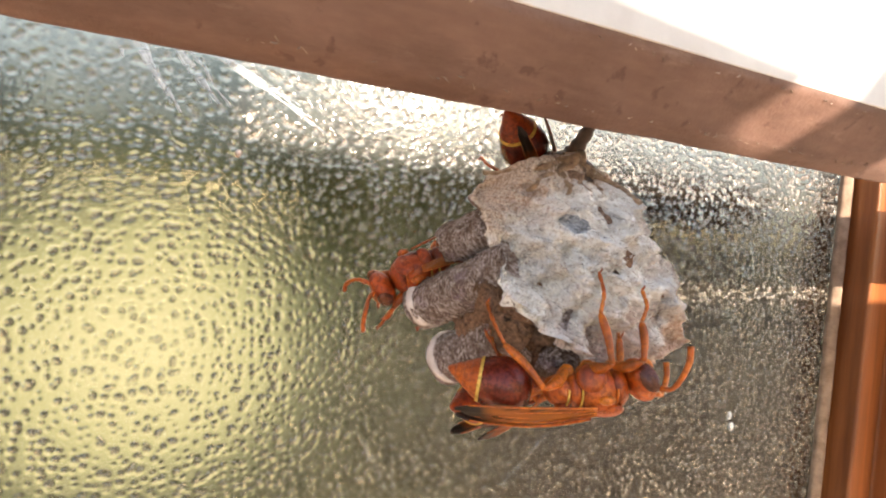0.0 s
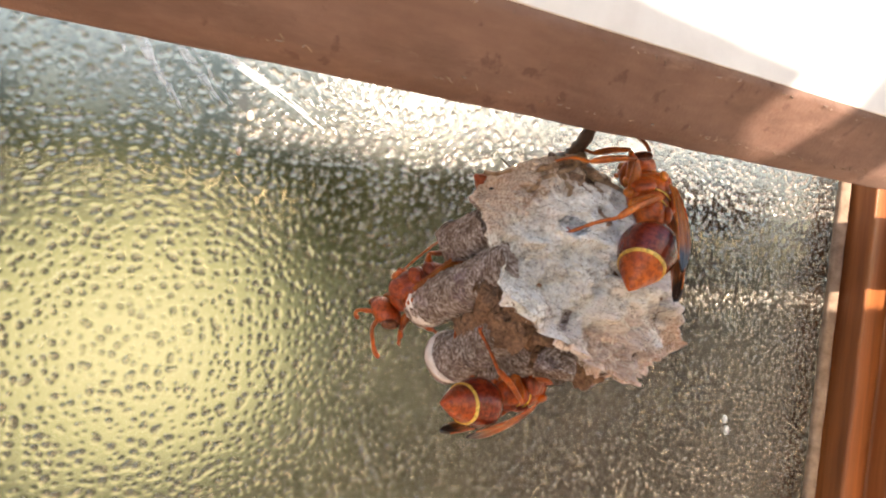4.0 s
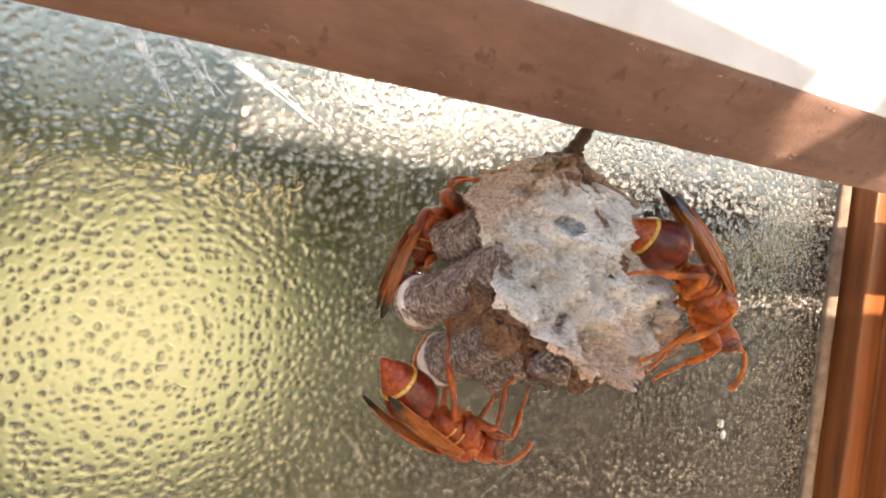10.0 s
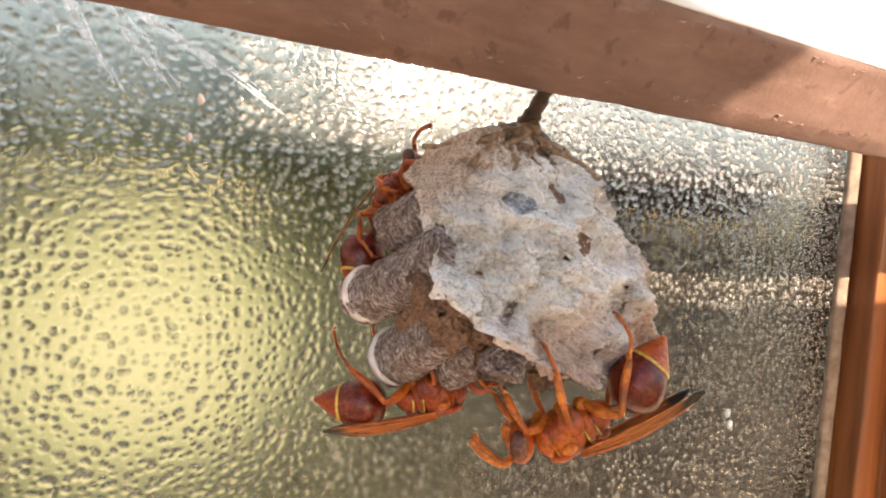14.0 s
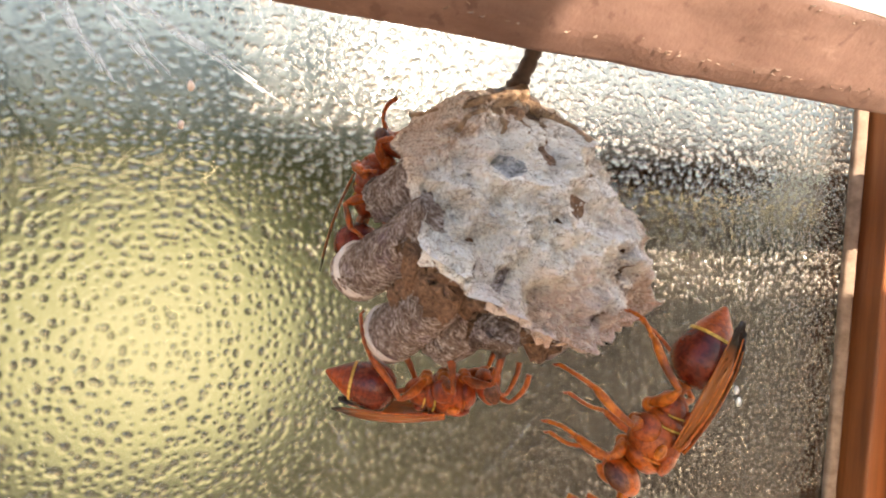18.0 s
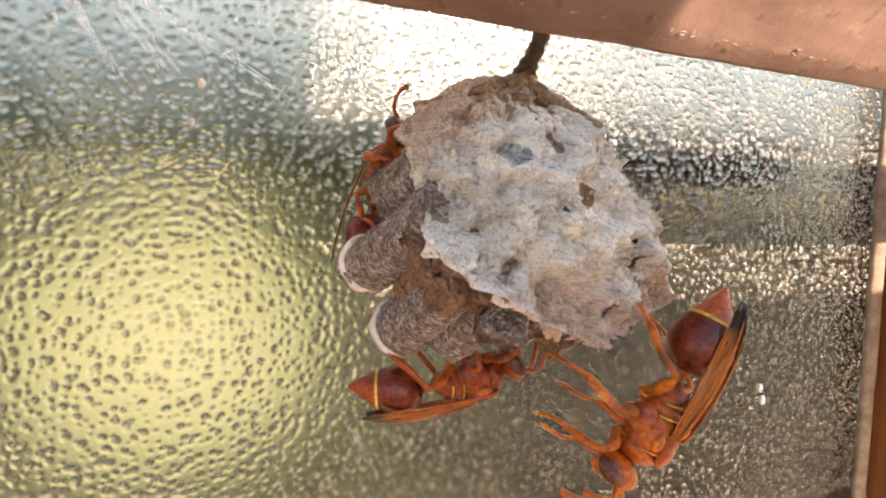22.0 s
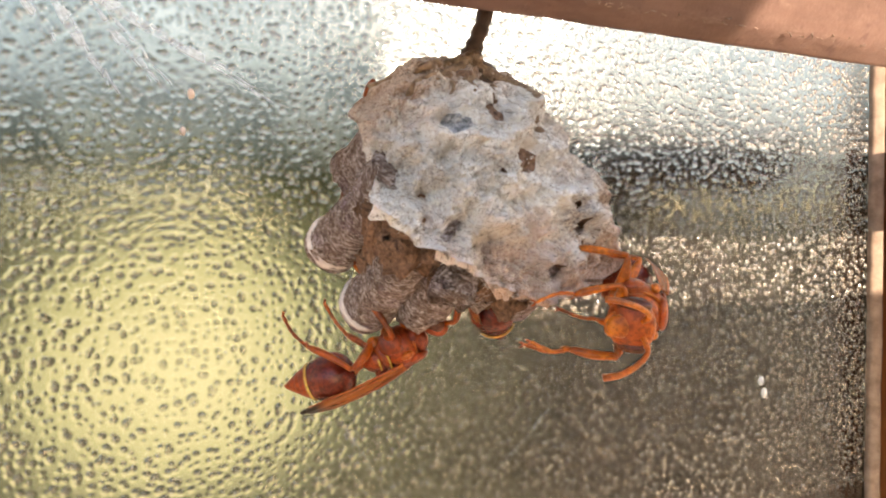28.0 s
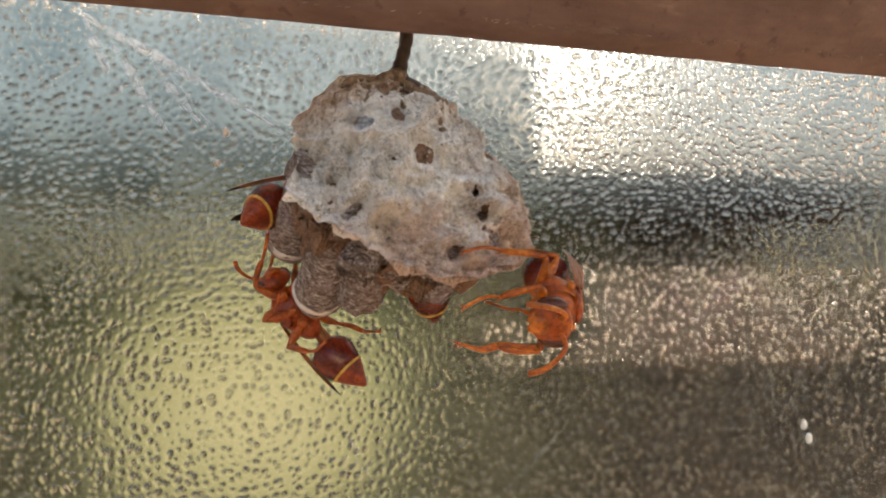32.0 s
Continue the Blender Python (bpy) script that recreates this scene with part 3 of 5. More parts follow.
# ---- the nest ----
# bearing from the comb's middle (degrees), reach, and depth of the rim
RIM = [(20, 1.06, -5.58), (45, 1.0, -5.53), (70, 1.06, -5.51), (95, 1.10, -5.50), (125, 1.12, -5.48), (152, 1.20, -5.46), (168, 1.04, -5.68), (180, 0.98, -5.80), (200, 1.08, -6.0), (214, 1.0, -6.2), (226, 0.94, -6.36), (243, 0.91, -6.42), (256, 0.94, -6.34), (275, 1.06, -6.18), (298, 1.33, -6.0), (312, 1.48, -5.86), (328, 1.72, -5.72), (346, 1.54, -5.66), (360, 1.20, -5.70)]
COMB = Vector((3.48, -6.36, -0.16))


def rim_at(a):
    a = math.degrees(a) % 360
    table = [(RIM[-1][0] - 360, *RIM[-1][1:])] + RIM + [(RIM[0][0] + 360, *RIM[0][1:])]
    for p, q in zip(table, table[1:]):
        if p[0] <= a <= q[0]:
            t = (a - p[0]) / (q[0] - p[0])
            t = t * t * (3 - 2 * t)
            return p[1] + (q[1] - p[1]) * t, p[2] + (q[2] - p[2]) * t
    return RIM[0][1:]


def fbm(p, octaves=4):
    return sum(noise.noise(p * 2.03**k) * 0.5**k for k in range(octaves))


# hollows of the comb's back: x, z, reach, depth and kind (0 film, 1 brown plug, 2 dent, 3 hole)
PITS = [(3.13, 0.17, 0.115, 0.08, 0), (3.71, -0.13, 0.12, 0.08, 1), (3.41, -0.24, 0.034, 0.03, 3), (3.47, 0.27, 0.08, 0.08, 1), (3.33, 0.63, 0.09, 0.08, 1), (3.58, 0.65, 0.07, 0.07, 1), (4.23, -0.48, 0.06, 0.10, 3), (4.34, -0.68, 0.07, 0.12, 3), (4.03, -1.08, 0.08, 0.14, 3), (3.46, -0.92, 0.20, 0.14, 2), (2.80, -0.27, 0.32, 0.09, 2), (3.58, -0.52, 0.10, 0.04, 2), (3.32, -0.17, 0.16, 0.05, 2), (3.95, -0.17, 0.16, 0.05, 2), (4.20, -0.2, 0.1, 0.06, 2), (3.78, -0.78, 0.22, 0.08, 2), (3.02, -0.62, 0.18, 0.07, 2), (2.70, 0.30, 0.22, 0.08, 2), (3.0, 0.52, 0.16, 0.07, 2)]


def back_depth(x, z):
    """How deep the comb's back lies at a place."""
    dx, dz = x - COMB.x, z - COMB.z
    reach, depth = rim_at(math.atan2(dz, dx))
    r = math.hypot(dx, dz) / reach
    y = COMB.y + (depth - COMB.y) * min(r, 1.3) ** 2.1
    y += 0.15 * fbm(Vector((x * 1.9, z * 1.9, 1.7)), 3) + 0.13 * fbm(Vector((x * 6, z * 6, 4.2)), 4) + 0.030 * noise.noise(Vector((x * 31, z * 26, 2.2))) + 0.045 * abs(noise.noise(Vector((x * 13, z * 12, 6.6))))
    y += 0.24 * abs(noise.noise(Vector((x * 2.3, 3.1, z * 2.3)))) + 0.10 * abs(noise.noise(Vector((x * 5.5, 8.1, z * 5.5)))) - 0.07
    for px, pz, pr, pd, _ in PITS:
        d = math.hypot(x - px, z - pz) / (pr * 1.25)
        if d < 1:
            y += pd * (1 - d * d) ** 0.7
    return y


def build_nest():
    nest = thing("wasp_nest", "grey-brown paper wasp nest hanging from a rail by a stalk", "wasp nest")
    bm = bmesh.new()
    nr, nt = 130, 420
    centre = bm.verts.new((COMB.x, back_depth(COMB.x, COMB.z), COMB.z))
    rings = []
    for i in range(1, nr + 1):
        ring = []
        for k in range(nt):
            a = 2 * math.pi * k / nt
            reach, depth = rim_at(a)
            rag = 1 + 0.05 * fbm(Vector((math.cos(a) * 5, math.sin(a) * 5, 9)), 6)
            r = i / nr * reach * rag
            x, z = COMB.x + r * math.cos(a), COMB.z + r * math.sin(a)
            ring.append(bm.verts.new((x, back_depth(x, z), z)))
        rings.append(ring)
    hollow = []
    # the rim turns over and runs back inside
    for step in range(1, 9):
        ring = []
        for k in range(nt):
            a = 2 * math.pi * k / nt
            reach, depth = rim_at(a)
            rag = 1 + 0.05 * fbm(Vector((math.cos(a) * 5, math.sin(a) * 5, 9)), 6)
            low = max(0.0, -math.sin(a - 0.2))
            deep = (0.06 + 0.05 * low) * step / 2
            r = reach * rag * (1 + 0.01 * math.sin(step * 0.8) - 0.012 * step * step)
            x, z = COMB.x + r * math.cos(a), COMB.z + r * math.sin(a)
            y = back_depth(COMB.x + reach * rag * math.cos(a), COMB.z + reach * rag * math.sin(a)) + deep
            y += 0.04 * fbm(Vector((x * 4, y * 4, z * 4)), 3)
            ring.append(Vector((x - 0.06 * deep, y, z - 0.12 * deep)))
        hollow.append(ring)
    hb = bmesh.new()
    hollow = [[hb.verts.new(v.co) for v in rings[-1]]] + [[hb.verts.new(v) for v in ring] for ring in hollow]
    for a, b in zip(hollow, hollow[1:]):
        for k in range(nt):
            hb.faces.new((a[k], a[(k + 1) % nt], b[(k + 1) % nt], b[k]))
    part("comb_side", hb, CELL, nest, "brown papery side of the comb")
    def torn(v):
        return any(m == 3 and ((v.co.x - x) ** 2 + (v.co.z - z) ** 2 * 0.8) ** 0.5 < r * (0.82 + 0.5 * noise.noise(v.co * 9)) for x, z, r, d, m in PITS)

    for k in range(nt):
        bm.faces.new((centre, rings[0][k], rings[0][(k + 1) % nt]))
    gone = [[torn(v) for v in ring] for ring in rings]
    for i in range(nr - 1):
        a, b = rings[i], rings[i + 1]
        for k in range(nt):
            if not (gone[i][k] and gone[i + 1][k]):
                bm.faces.new((a[k], a[(k + 1) % nt], b[(k + 1) % nt], b[k]))
    part("comb_back", bm, FELT, nest, "pale felted back of the comb with brown edges")
    # bowls behind the holes, brown plugs, and the film over one old cell
    for x, z, r, d, m in PITS:
        if m == 2:
            continue
        bm = bmesh.new()
        rows = []
        for j in range(7):
            ring = []
            for k in range(26):
                a = 2 * math.pi * k / 26
                rag = 0.92 + 0.22 * noise.noise(Vector((math.cos(a) * 1.9, math.sin(a) * 1.9, x * 5))) + 0.06 * noise.noise(Vector((math.cos(a) * 6, math.sin(a) * 6, x * 5)))
                rr = max(0.004, r * (1.5 if m == 3 else 0.95) * rag * (1 - j / 6))
                px, pz = x + rr * math.cos(a), z + rr * (0.95 if r > 0.09 else 1.25) * math.sin(a)
                y = back_depth(px, pz)
                y += r * 2.2 * math.sin(j / 6 * math.pi / 2) + 0.02 if m == 3 else -0.010 + 0.006 * (j == 0) + 0.012 * noise.noise(Vector((px * 14, 2, pz * 14)))
                ring.append(bm.verts.new((px, y, pz)))
            rows.append(ring)
        for p, q in zip(rows, rows[1:]):
            for k in range(26):
                bm.faces.new((p[k], p[(k + 1) % 26], q[(k + 1) % 26], q[k]))
        bm.faces.new(rows[-1])
        if m == 3:
            part("hole", bm, SHADED_PAPER, nest, "dark hole torn into the comb")
        else:
            part("plug", bm, PIT if m else PUPA, nest, "sunken brown plug of pulp" if m else "greyish shiny film over a hole")
    # the stalk
    bm = bmesh.new()
    pts = curve_points([(3.55, -5.35, 0.72), (3.53, -5.45, 0.92), (3.55, -5.50, 1.02), (3.58, -5.60, 1.18), (3.60, -5.68, 1.36), (3.61, -5.70, 1.52)], 22)
    rad = [0.44, 0.38, 0.31, 0.235, 0.175, 0.12, 0.105, 0.095, 0.088, 0.082, 0.078, 0.075, 0.073, 0.072, 0.073, 0.076, 0.08, 0.085, 0.092, 0.1, 0.115, 0.14]
    tube(bm, pts, [r * (1 + 0.12 * math.sin(i * 2.3)) for i, r in enumerate(rad)], 14)
    for v in bm.verts:
        v.co += Vector((1, 1, 0.4)) * 0.018 * noise.noise(v.co * 9)
    part("stalk", bm, STALK, nest, "dark brown twisted stalk")
    # ridges of pulp that run down from the stalk
    for k, (x1, z1) in enumerate(((2.62, 0.62), (2.78, 0.42), (3.10, 0.50), (3.92, 0.62), (4.18, 0.30), (4.02, 0.18), (3.62, 0.40), (3.30, 0.40))):
        bm = bmesh.new()
        pts = []
        for i in range(14):
            t = i / 13
            x, z = 3.5 + (x1 - 3.5) * t + 0.07 * math.sin(6 * t + k), 0.9 + (z1 - 0.9) * t + 0.05 * math.sin(7 * t + 2 * k) * t
            pts.append((x, back_depth(x, z) + 0.012 + 0.03 * t, z))
        tube(bm, pts, [0.055 * (1 - 0.5 * i / 13) for i in range(14)], 8)
        for v in bm.verts:
            v.co += Vector((1, 1, 1)) * 0.03 * noise.noise(v.co * 7)
        part("ridge", bm, RIDGE, nest, "brown ridge of hardened pulp")
    # the paper cells
    def cell(base, tip, r0, r1, capped, seed, paper=CELL):
        base, tip = Vector(base), Vector(tip)
        bm = bmesh.new()
        d = (tip - base).normalized()
        n = 60
        pts, rad = [], []
        for i in range(n):
            t = i / (n - 1)
            pts.append(base.lerp(tip, t) + Vector((0, 0, -0.05 * math.sin(math.pi * t))))
            rad.append((r0 + (r1 - r0) * t) * (1 + 0.03 * math.sin(i * 1.3 + seed)))
        if not capped:
            wall = 0.03
            for i in range(n - 1, n // 3, -2):
                pts.append(base.lerp(tip, i / (n - 1)))
                rad.append((r0 + (r1 - r0) * i / (n - 1)) - wall)
        tube(bm, pts, rad, 26)
        for v in bm.verts:
            along = (v.co - base).dot(d) / (tip - base).length
            axis = base + d * (v.co - base).dot(d)
            out = v.co - axis
            v.co = axis + out * (1 + 0.09 * fbm(v.co * 3.5 + Vector((seed, 0, 0)), 4))
            if not capped and along > 0.8:
                v.co += d * 0.12 * fbm(out * 9 + Vector((0, seed, 0)), 3)
        ob = part("cell", bm, paper, nest, "ringed grey-brown paper cell" if capped else "open ragged paper cell")
        if capped:
            bm = bmesh.new()
            side = d.orthogonal().normalized()
            up = d.cross(side)
            rows = []
            for j in range(8):
                e = j / 7 * math.pi / 2
                rows.append([bm.verts.new(tip - d * 0.16 + d * 0.34 * math.sin(e) + (side * math.cos(a) + up * math.sin(a)) * (r1 * 1.08) * max(0.02, math.cos(e)) * (1 + 0.05 * noise.noise(Vector((math.cos(a) * 2, math.sin(a) * 2, seed))))) for a in (2 * math.pi * k / 26 for k in range(26))])
            rows.insert(0, [bm.verts.new(tip - d * 0.20 + (side * math.cos(a) + up * math.sin(a)) * r1 * 0.86) for a in (2 * math.pi * k / 26 for k in range(26))])
            for p, q in zip(rows, rows[1:]):
                for k in range(26):
                    bm.faces.new((p[k], p[(k + 1) % 26], q[(k + 1) % 26], q[k]))
            bm.faces.new(rows[0])
            bm.faces.new(rows[-1])
            part("cap", bm, SILK, ob, "pale silk cap")

    cell((2.72, -5.85, -0.18), (2.32, -4.50, -0.86), 0.23, 0.28, True, 1.0)
    cell((2.95, -5.9, -0.62), (2.66, -4.52, -1.52), 0.23, 0.29, True, 2.0)
    cell((2.70, -5.36, 0.12), (2.48, -4.8, -0.10), 0.24, 0.23, False, 3.0)
    cell((2.86, -5.75, -0.42), (2.75, -4.95, -1.0), 0.26, 0.27, False, 3.6, SHADED_PAPER)
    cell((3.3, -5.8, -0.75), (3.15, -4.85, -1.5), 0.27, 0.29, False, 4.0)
    cell((2.98, -5.78, -0.34), (2.70, -6.02, -0.76), 0.15, 0.21, False, 4.4, SHADED_PAPER)
    cell((3.25, -5.9, -0.80), (3.08, -6.08, -1.24), 0.17, 0.20, False, 4.8)
    k = 5.0
    for i in range(5):
        for j in range(4):
            x = 2.75 + i * 0.46 + (j % 2) * 0.23
            z = 0.35 - j * 0.42
            reach, _ = rim_at(math.atan2(z - COMB.z, x - COMB.x))
            if math.hypot(x - COMB.x, z - COMB.z) > reach * 0.8 or x < 3.05:
                continue
            k += 1.3
            ln = 0.95 - 0.12 * i + 0.1 * math.sin(k)
            cell((x, -5.75, z), (x - 0.22 * ln, -5.75 + 0.95 * ln, z - 0.45 * ln), 0.25, 0.28, False, k, SHADED_PAPER)
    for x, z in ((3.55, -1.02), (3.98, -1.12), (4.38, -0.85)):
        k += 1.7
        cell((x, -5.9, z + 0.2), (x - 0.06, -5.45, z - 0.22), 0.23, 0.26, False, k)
    # dark cells under the rim deepen the shade of the hollow there
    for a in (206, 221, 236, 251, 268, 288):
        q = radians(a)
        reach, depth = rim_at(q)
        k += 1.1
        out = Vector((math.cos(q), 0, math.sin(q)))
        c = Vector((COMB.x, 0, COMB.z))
        cell(c + out * reach * 0.5 + Vector((0, depth + 0.62, 0)), c + out * (reach + 0.10 + 0.05 * math.sin(k * 3)) + Vector((0, depth + 0.42, 0)), 0.16, 0.21, False, k, SHADED_PAPER)
    # loose fibres of chewed wood: over the back, and wound round the capped cells
    def strand(bm, pts, r):
        rings = []
        for i, p in enumerate(pts):
            d = (pts[min(i + 1, len(pts) - 1)] - pts[max(i - 1, 0)]).normalized()
            a = d.orthogonal().normalized()
            b = d.cross(a)
            k = r * (1 - 0.5 * abs(2 * i / (len(pts) - 1) - 1))
            rings.append([bm.verts.new(p + (a * math.cos(q) + b * math.sin(q)) * k) for q in (0.0, 2.09, 4.19)])
        for p, q in zip(rings, rings[1:]):
            for k in range(3):
                bm.faces.new((p[k], p[(k + 1) % 3], q[(k + 1) % 3], q[k]))

    rnd = random.Random(11)
    for count, mat, r0, r1, long in ((5200, FIBRE, 0.0010, 0.0024, 0.085), (1500, TAN_FIBRE, 0.0010, 0.0024, 0.06), (1300, DARK_FIBRE, 0.0010, 0.0024, 0.045)):
        bm = bmesh.new()
        for _ in range(count):
            a, u = rnd.uniform(0, 2 * math.pi), math.sqrt(rnd.random()) * 0.97
            reach, _d = rim_at(a)
            x, z = COMB.x + u * reach * math.cos(a), COMB.z + u * reach * math.sin(a)
            if (mat is FIBRE and z > 0.35 + 0.2 * rnd.random()) or any(math.hypot(x - q[0], z - q[1]) < q[2] * 1.1 for q in PITS if q[4] != 2):
                continue
            turn = 3.0 * noise.noise(Vector((x * 1.4, z * 1.4, 3))) + rnd.gauss(0, 0.9)
            ln, bend = rnd.uniform(0.4, 1) * long, rnd.gauss(0, 4)
            pts = []
            for k in range(5):
                t = k / 4 - 0.5
                w = turn + bend * t * ln
                px, pz = x + ln * t * math.cos(w), z + ln * t * math.sin(w)
                pts.append(Vector((px, back_depth(px, pz) - 0.008 - 0.012 * rnd.random(), pz)))
            strand(bm, pts, rnd.uniform(r0, r1))
        tagged(part("fuzz", bm, mat, nest), "fuzz of loose pale wood pulp" if mat is FIBRE else "fuzz of loose brown wood pulp" if mat is TAN_FIBRE else "fuzz of loose dark wood pulp", kind="stuff")
    for base, tip, rr0, rr1 in ((Vector((2.72, -5.85, -0.18)), Vector((2.32, -4.50, -0.86)), 0.23, 0.28), (Vector((2.95, -5.9, -0.62)), Vector((2.66, -4.52, -1.52)), 0.23, 0.29)):
        d = (tip - base).normalized()
        sd = d.orthogonal().normalized()
        up = d.cross(sd)
        for mat in (FIBRE, TAN_FIBRE, DARK_FIBRE):
            bm = bmesh.new()
            for _ in range(200 if mat is FIBRE else 330):
                t, a0, da, slant = rnd.uniform(0.05, 0.93), rnd.uniform(0, 6.28), rnd.uniform(0.08, 0.26), rnd.gauss(0, 0.03)
                pts = []
                for k in range(5):
                    tt, a = t + slant * k / 4, a0 + da * k / 4
                    c = base.lerp(tip, tt) + Vector((0, 0, -0.05 * math.sin(math.pi * max(0, min(1, tt)))))
                    q = sd * math.cos(a) + up * math.sin(a)
                    surf = (rr0 + (rr1 - rr0) * tt)
                    pts.append(c + q * surf * (1.0 + 0.07 * rnd.random()))
                strand(bm, pts, rnd.uniform(0.0012, 0.0030))
            tagged(part("fuzz", bm, mat, nest), "fuzz wound round a paper cell", kind="stuff")
    # whiskers of pulp that stand out from the rim
    for mat, count in ((FIBRE, 260), (TAN_FIBRE, 320)):
        bm = bmesh.new()
        for _ in range(count):
            a = radians(rnd.uniform(150, 400))
            reach, _d = rim_at(a)
            u = reach * rnd.uniform(0.9, 1.0)
            root = Vector((COMB.x + u * math.cos(a), 0, COMB.z + u * math.sin(a)))
            root.y = back_depth(root.x, root.z)
            way = Vector((math.cos(a) + rnd.gauss(0, 0.5), rnd.gauss(-0.2, 0.5), math.sin(a) + rnd.gauss(0, 0.5))).normalized()
            side, ln = way.orthogonal().normalized(), rnd.uniform(0.03, 0.10)
            strand(bm, [root + way * ln * k / 4 + side * 0.3 * ln * (k / 4) ** 2 for k in range(5)], rnd.uniform(0.0014, 0.0034))
        tagged(part("whisker_fuzz", bm, mat, nest), "whiskers of pulp on the comb's rim", kind="stuff")
    # the torn lip that overhangs the cells
    bm = bmesh.new()
    prev = None
    for i in range(150):
        a = radians(165 + 165 * i / 149)
        reach, depth = rim_at(a)
        out = Vector((math.cos(a), 0.15, math.sin(a)))
        r = reach * 0.94
        root = Vector((COMB.x + r * math.cos(a), 0, COMB.z + r * math.sin(a)))
        root.y = back_depth(root.x, root.z) - 0.015
        ln = 0.035 + 0.035 * max(-0.6, fbm(Vector((i * 0.09, 2.0, 5.0)), 3)) + 0.012 * noise.noise(Vector((i * 0.9, 1, 1)))
        curl = Vector((0, -0.05 + 0.08 * noise.noise(Vector((i * 0.13, 7, 7))), 0))
        row = []
        for lift in (0.0, 0.018):
            for s in (0, 0.35, 0.7, 1.0):
                row.append(bm.verts.new(root + out * ln * s * 1.6 + curl * s * s * 1.5 + Vector((0, lift * (1 - 0.8 * s), 0))))
        if prev:
            for k in range(3):
                bm.faces.new((prev[k], prev[k + 1], row[k + 1], row[k]))
                bm.faces.new((prev[4 + k], prev[5 + k], row[5 + k], row[4 + k]))
            bm.faces.new((prev[3], prev[7], row[7], row[3]))
            bm.faces.new((prev[0], prev[4], row[4], row[0]))
        prev = row
    part("lip", bm, FELT, nest, "torn pale rim of the comb")
    # torn flakes along the lower rim
    rnd = random.Random(5)
    for i in range(13):
        a = radians(200 + 120 * rnd.random())
        reach, depth = rim_at(a)
        r = reach * 0.97
        c = Vector((COMB.x + r * math.cos(a), back_depth(COMB.x + r * math.cos(a), COMB.z + r * math.sin(a)) + 0.02, COMB.z + r * math.sin(a)))
        out = Vector((math.cos(a), rnd.uniform(-0.2, 0.9), math.sin(a))).normalized()
        sd = Vector((-math.sin(a), 0, math.cos(a)))
        w, ln = rnd.uniform(0.05, 0.16), rnd.uniform(0.03, 0.13)
        bm = bmesh.new()
        for lift in (0, 1):
            off = out.cross(sd) * 0.02 * (1 - 2 * lift)
            row = [bm.verts.new(c - sd * w + off), bm.verts.new(c + sd * w + off), bm.verts.new(c + sd * w * 0.5 + out * ln * rnd.uniform(0.6, 1) + off * 0.4), bm.verts.new(c - sd * w * rnd.uniform(-0.2, 0.5) + out * ln + off * 0.3)]
            bm.faces.new(row)
        bm.verts.ensure_lookup_table()
        for p in range(4):
            q = (p + 1) % 4
            bm.faces.new((bm.verts[p], bm.verts[q], bm.verts[4 + q], bm.verts[4 + p]))
        part("flake", bm, FELT, nest, "torn flake of pulp", smooth=False)
    return nest


# ---- the wasps ----
def lathe(bm, stations, sides=20):
    """Rings along x: (x, z of the axis, half width, half height)."""
    rings = []
    for x, zc, ry, rz in stations:
        rings.append([bm.verts.new((x, ry * math.cos(a), zc + rz * math.sin(a))) for a in (2 * math.pi * k / sides for k in range(sides))])
    for a, b in zip(rings, rings[1:]):
        for k in range(sides):
            bm.faces.new((a[k], a[(k + 1) % sides], b[(k + 1) % sides], b[k]))
    bm.faces.new(rings[0])
    bm.faces.new(rings[-1])


def gaster_at(u, droop):
    """Axis and radius of the abdomen, u from its waist (0) to its tip (1)."""
    x = -0.76 * u
    r = 0.262 * math.sin(math.pi * min(1, u**0.62)) ** 0.9 * (1 - 0.12 * u) + 0.012
    return x, -droop * u * u, r


def belly(curl, size=1.02):
    """The pose of the abdomen, curled under by so many degrees at the waist."""
    return pose(-0.50 * size * S, 0, -0.03 * size * S, 0, -curl, 0)


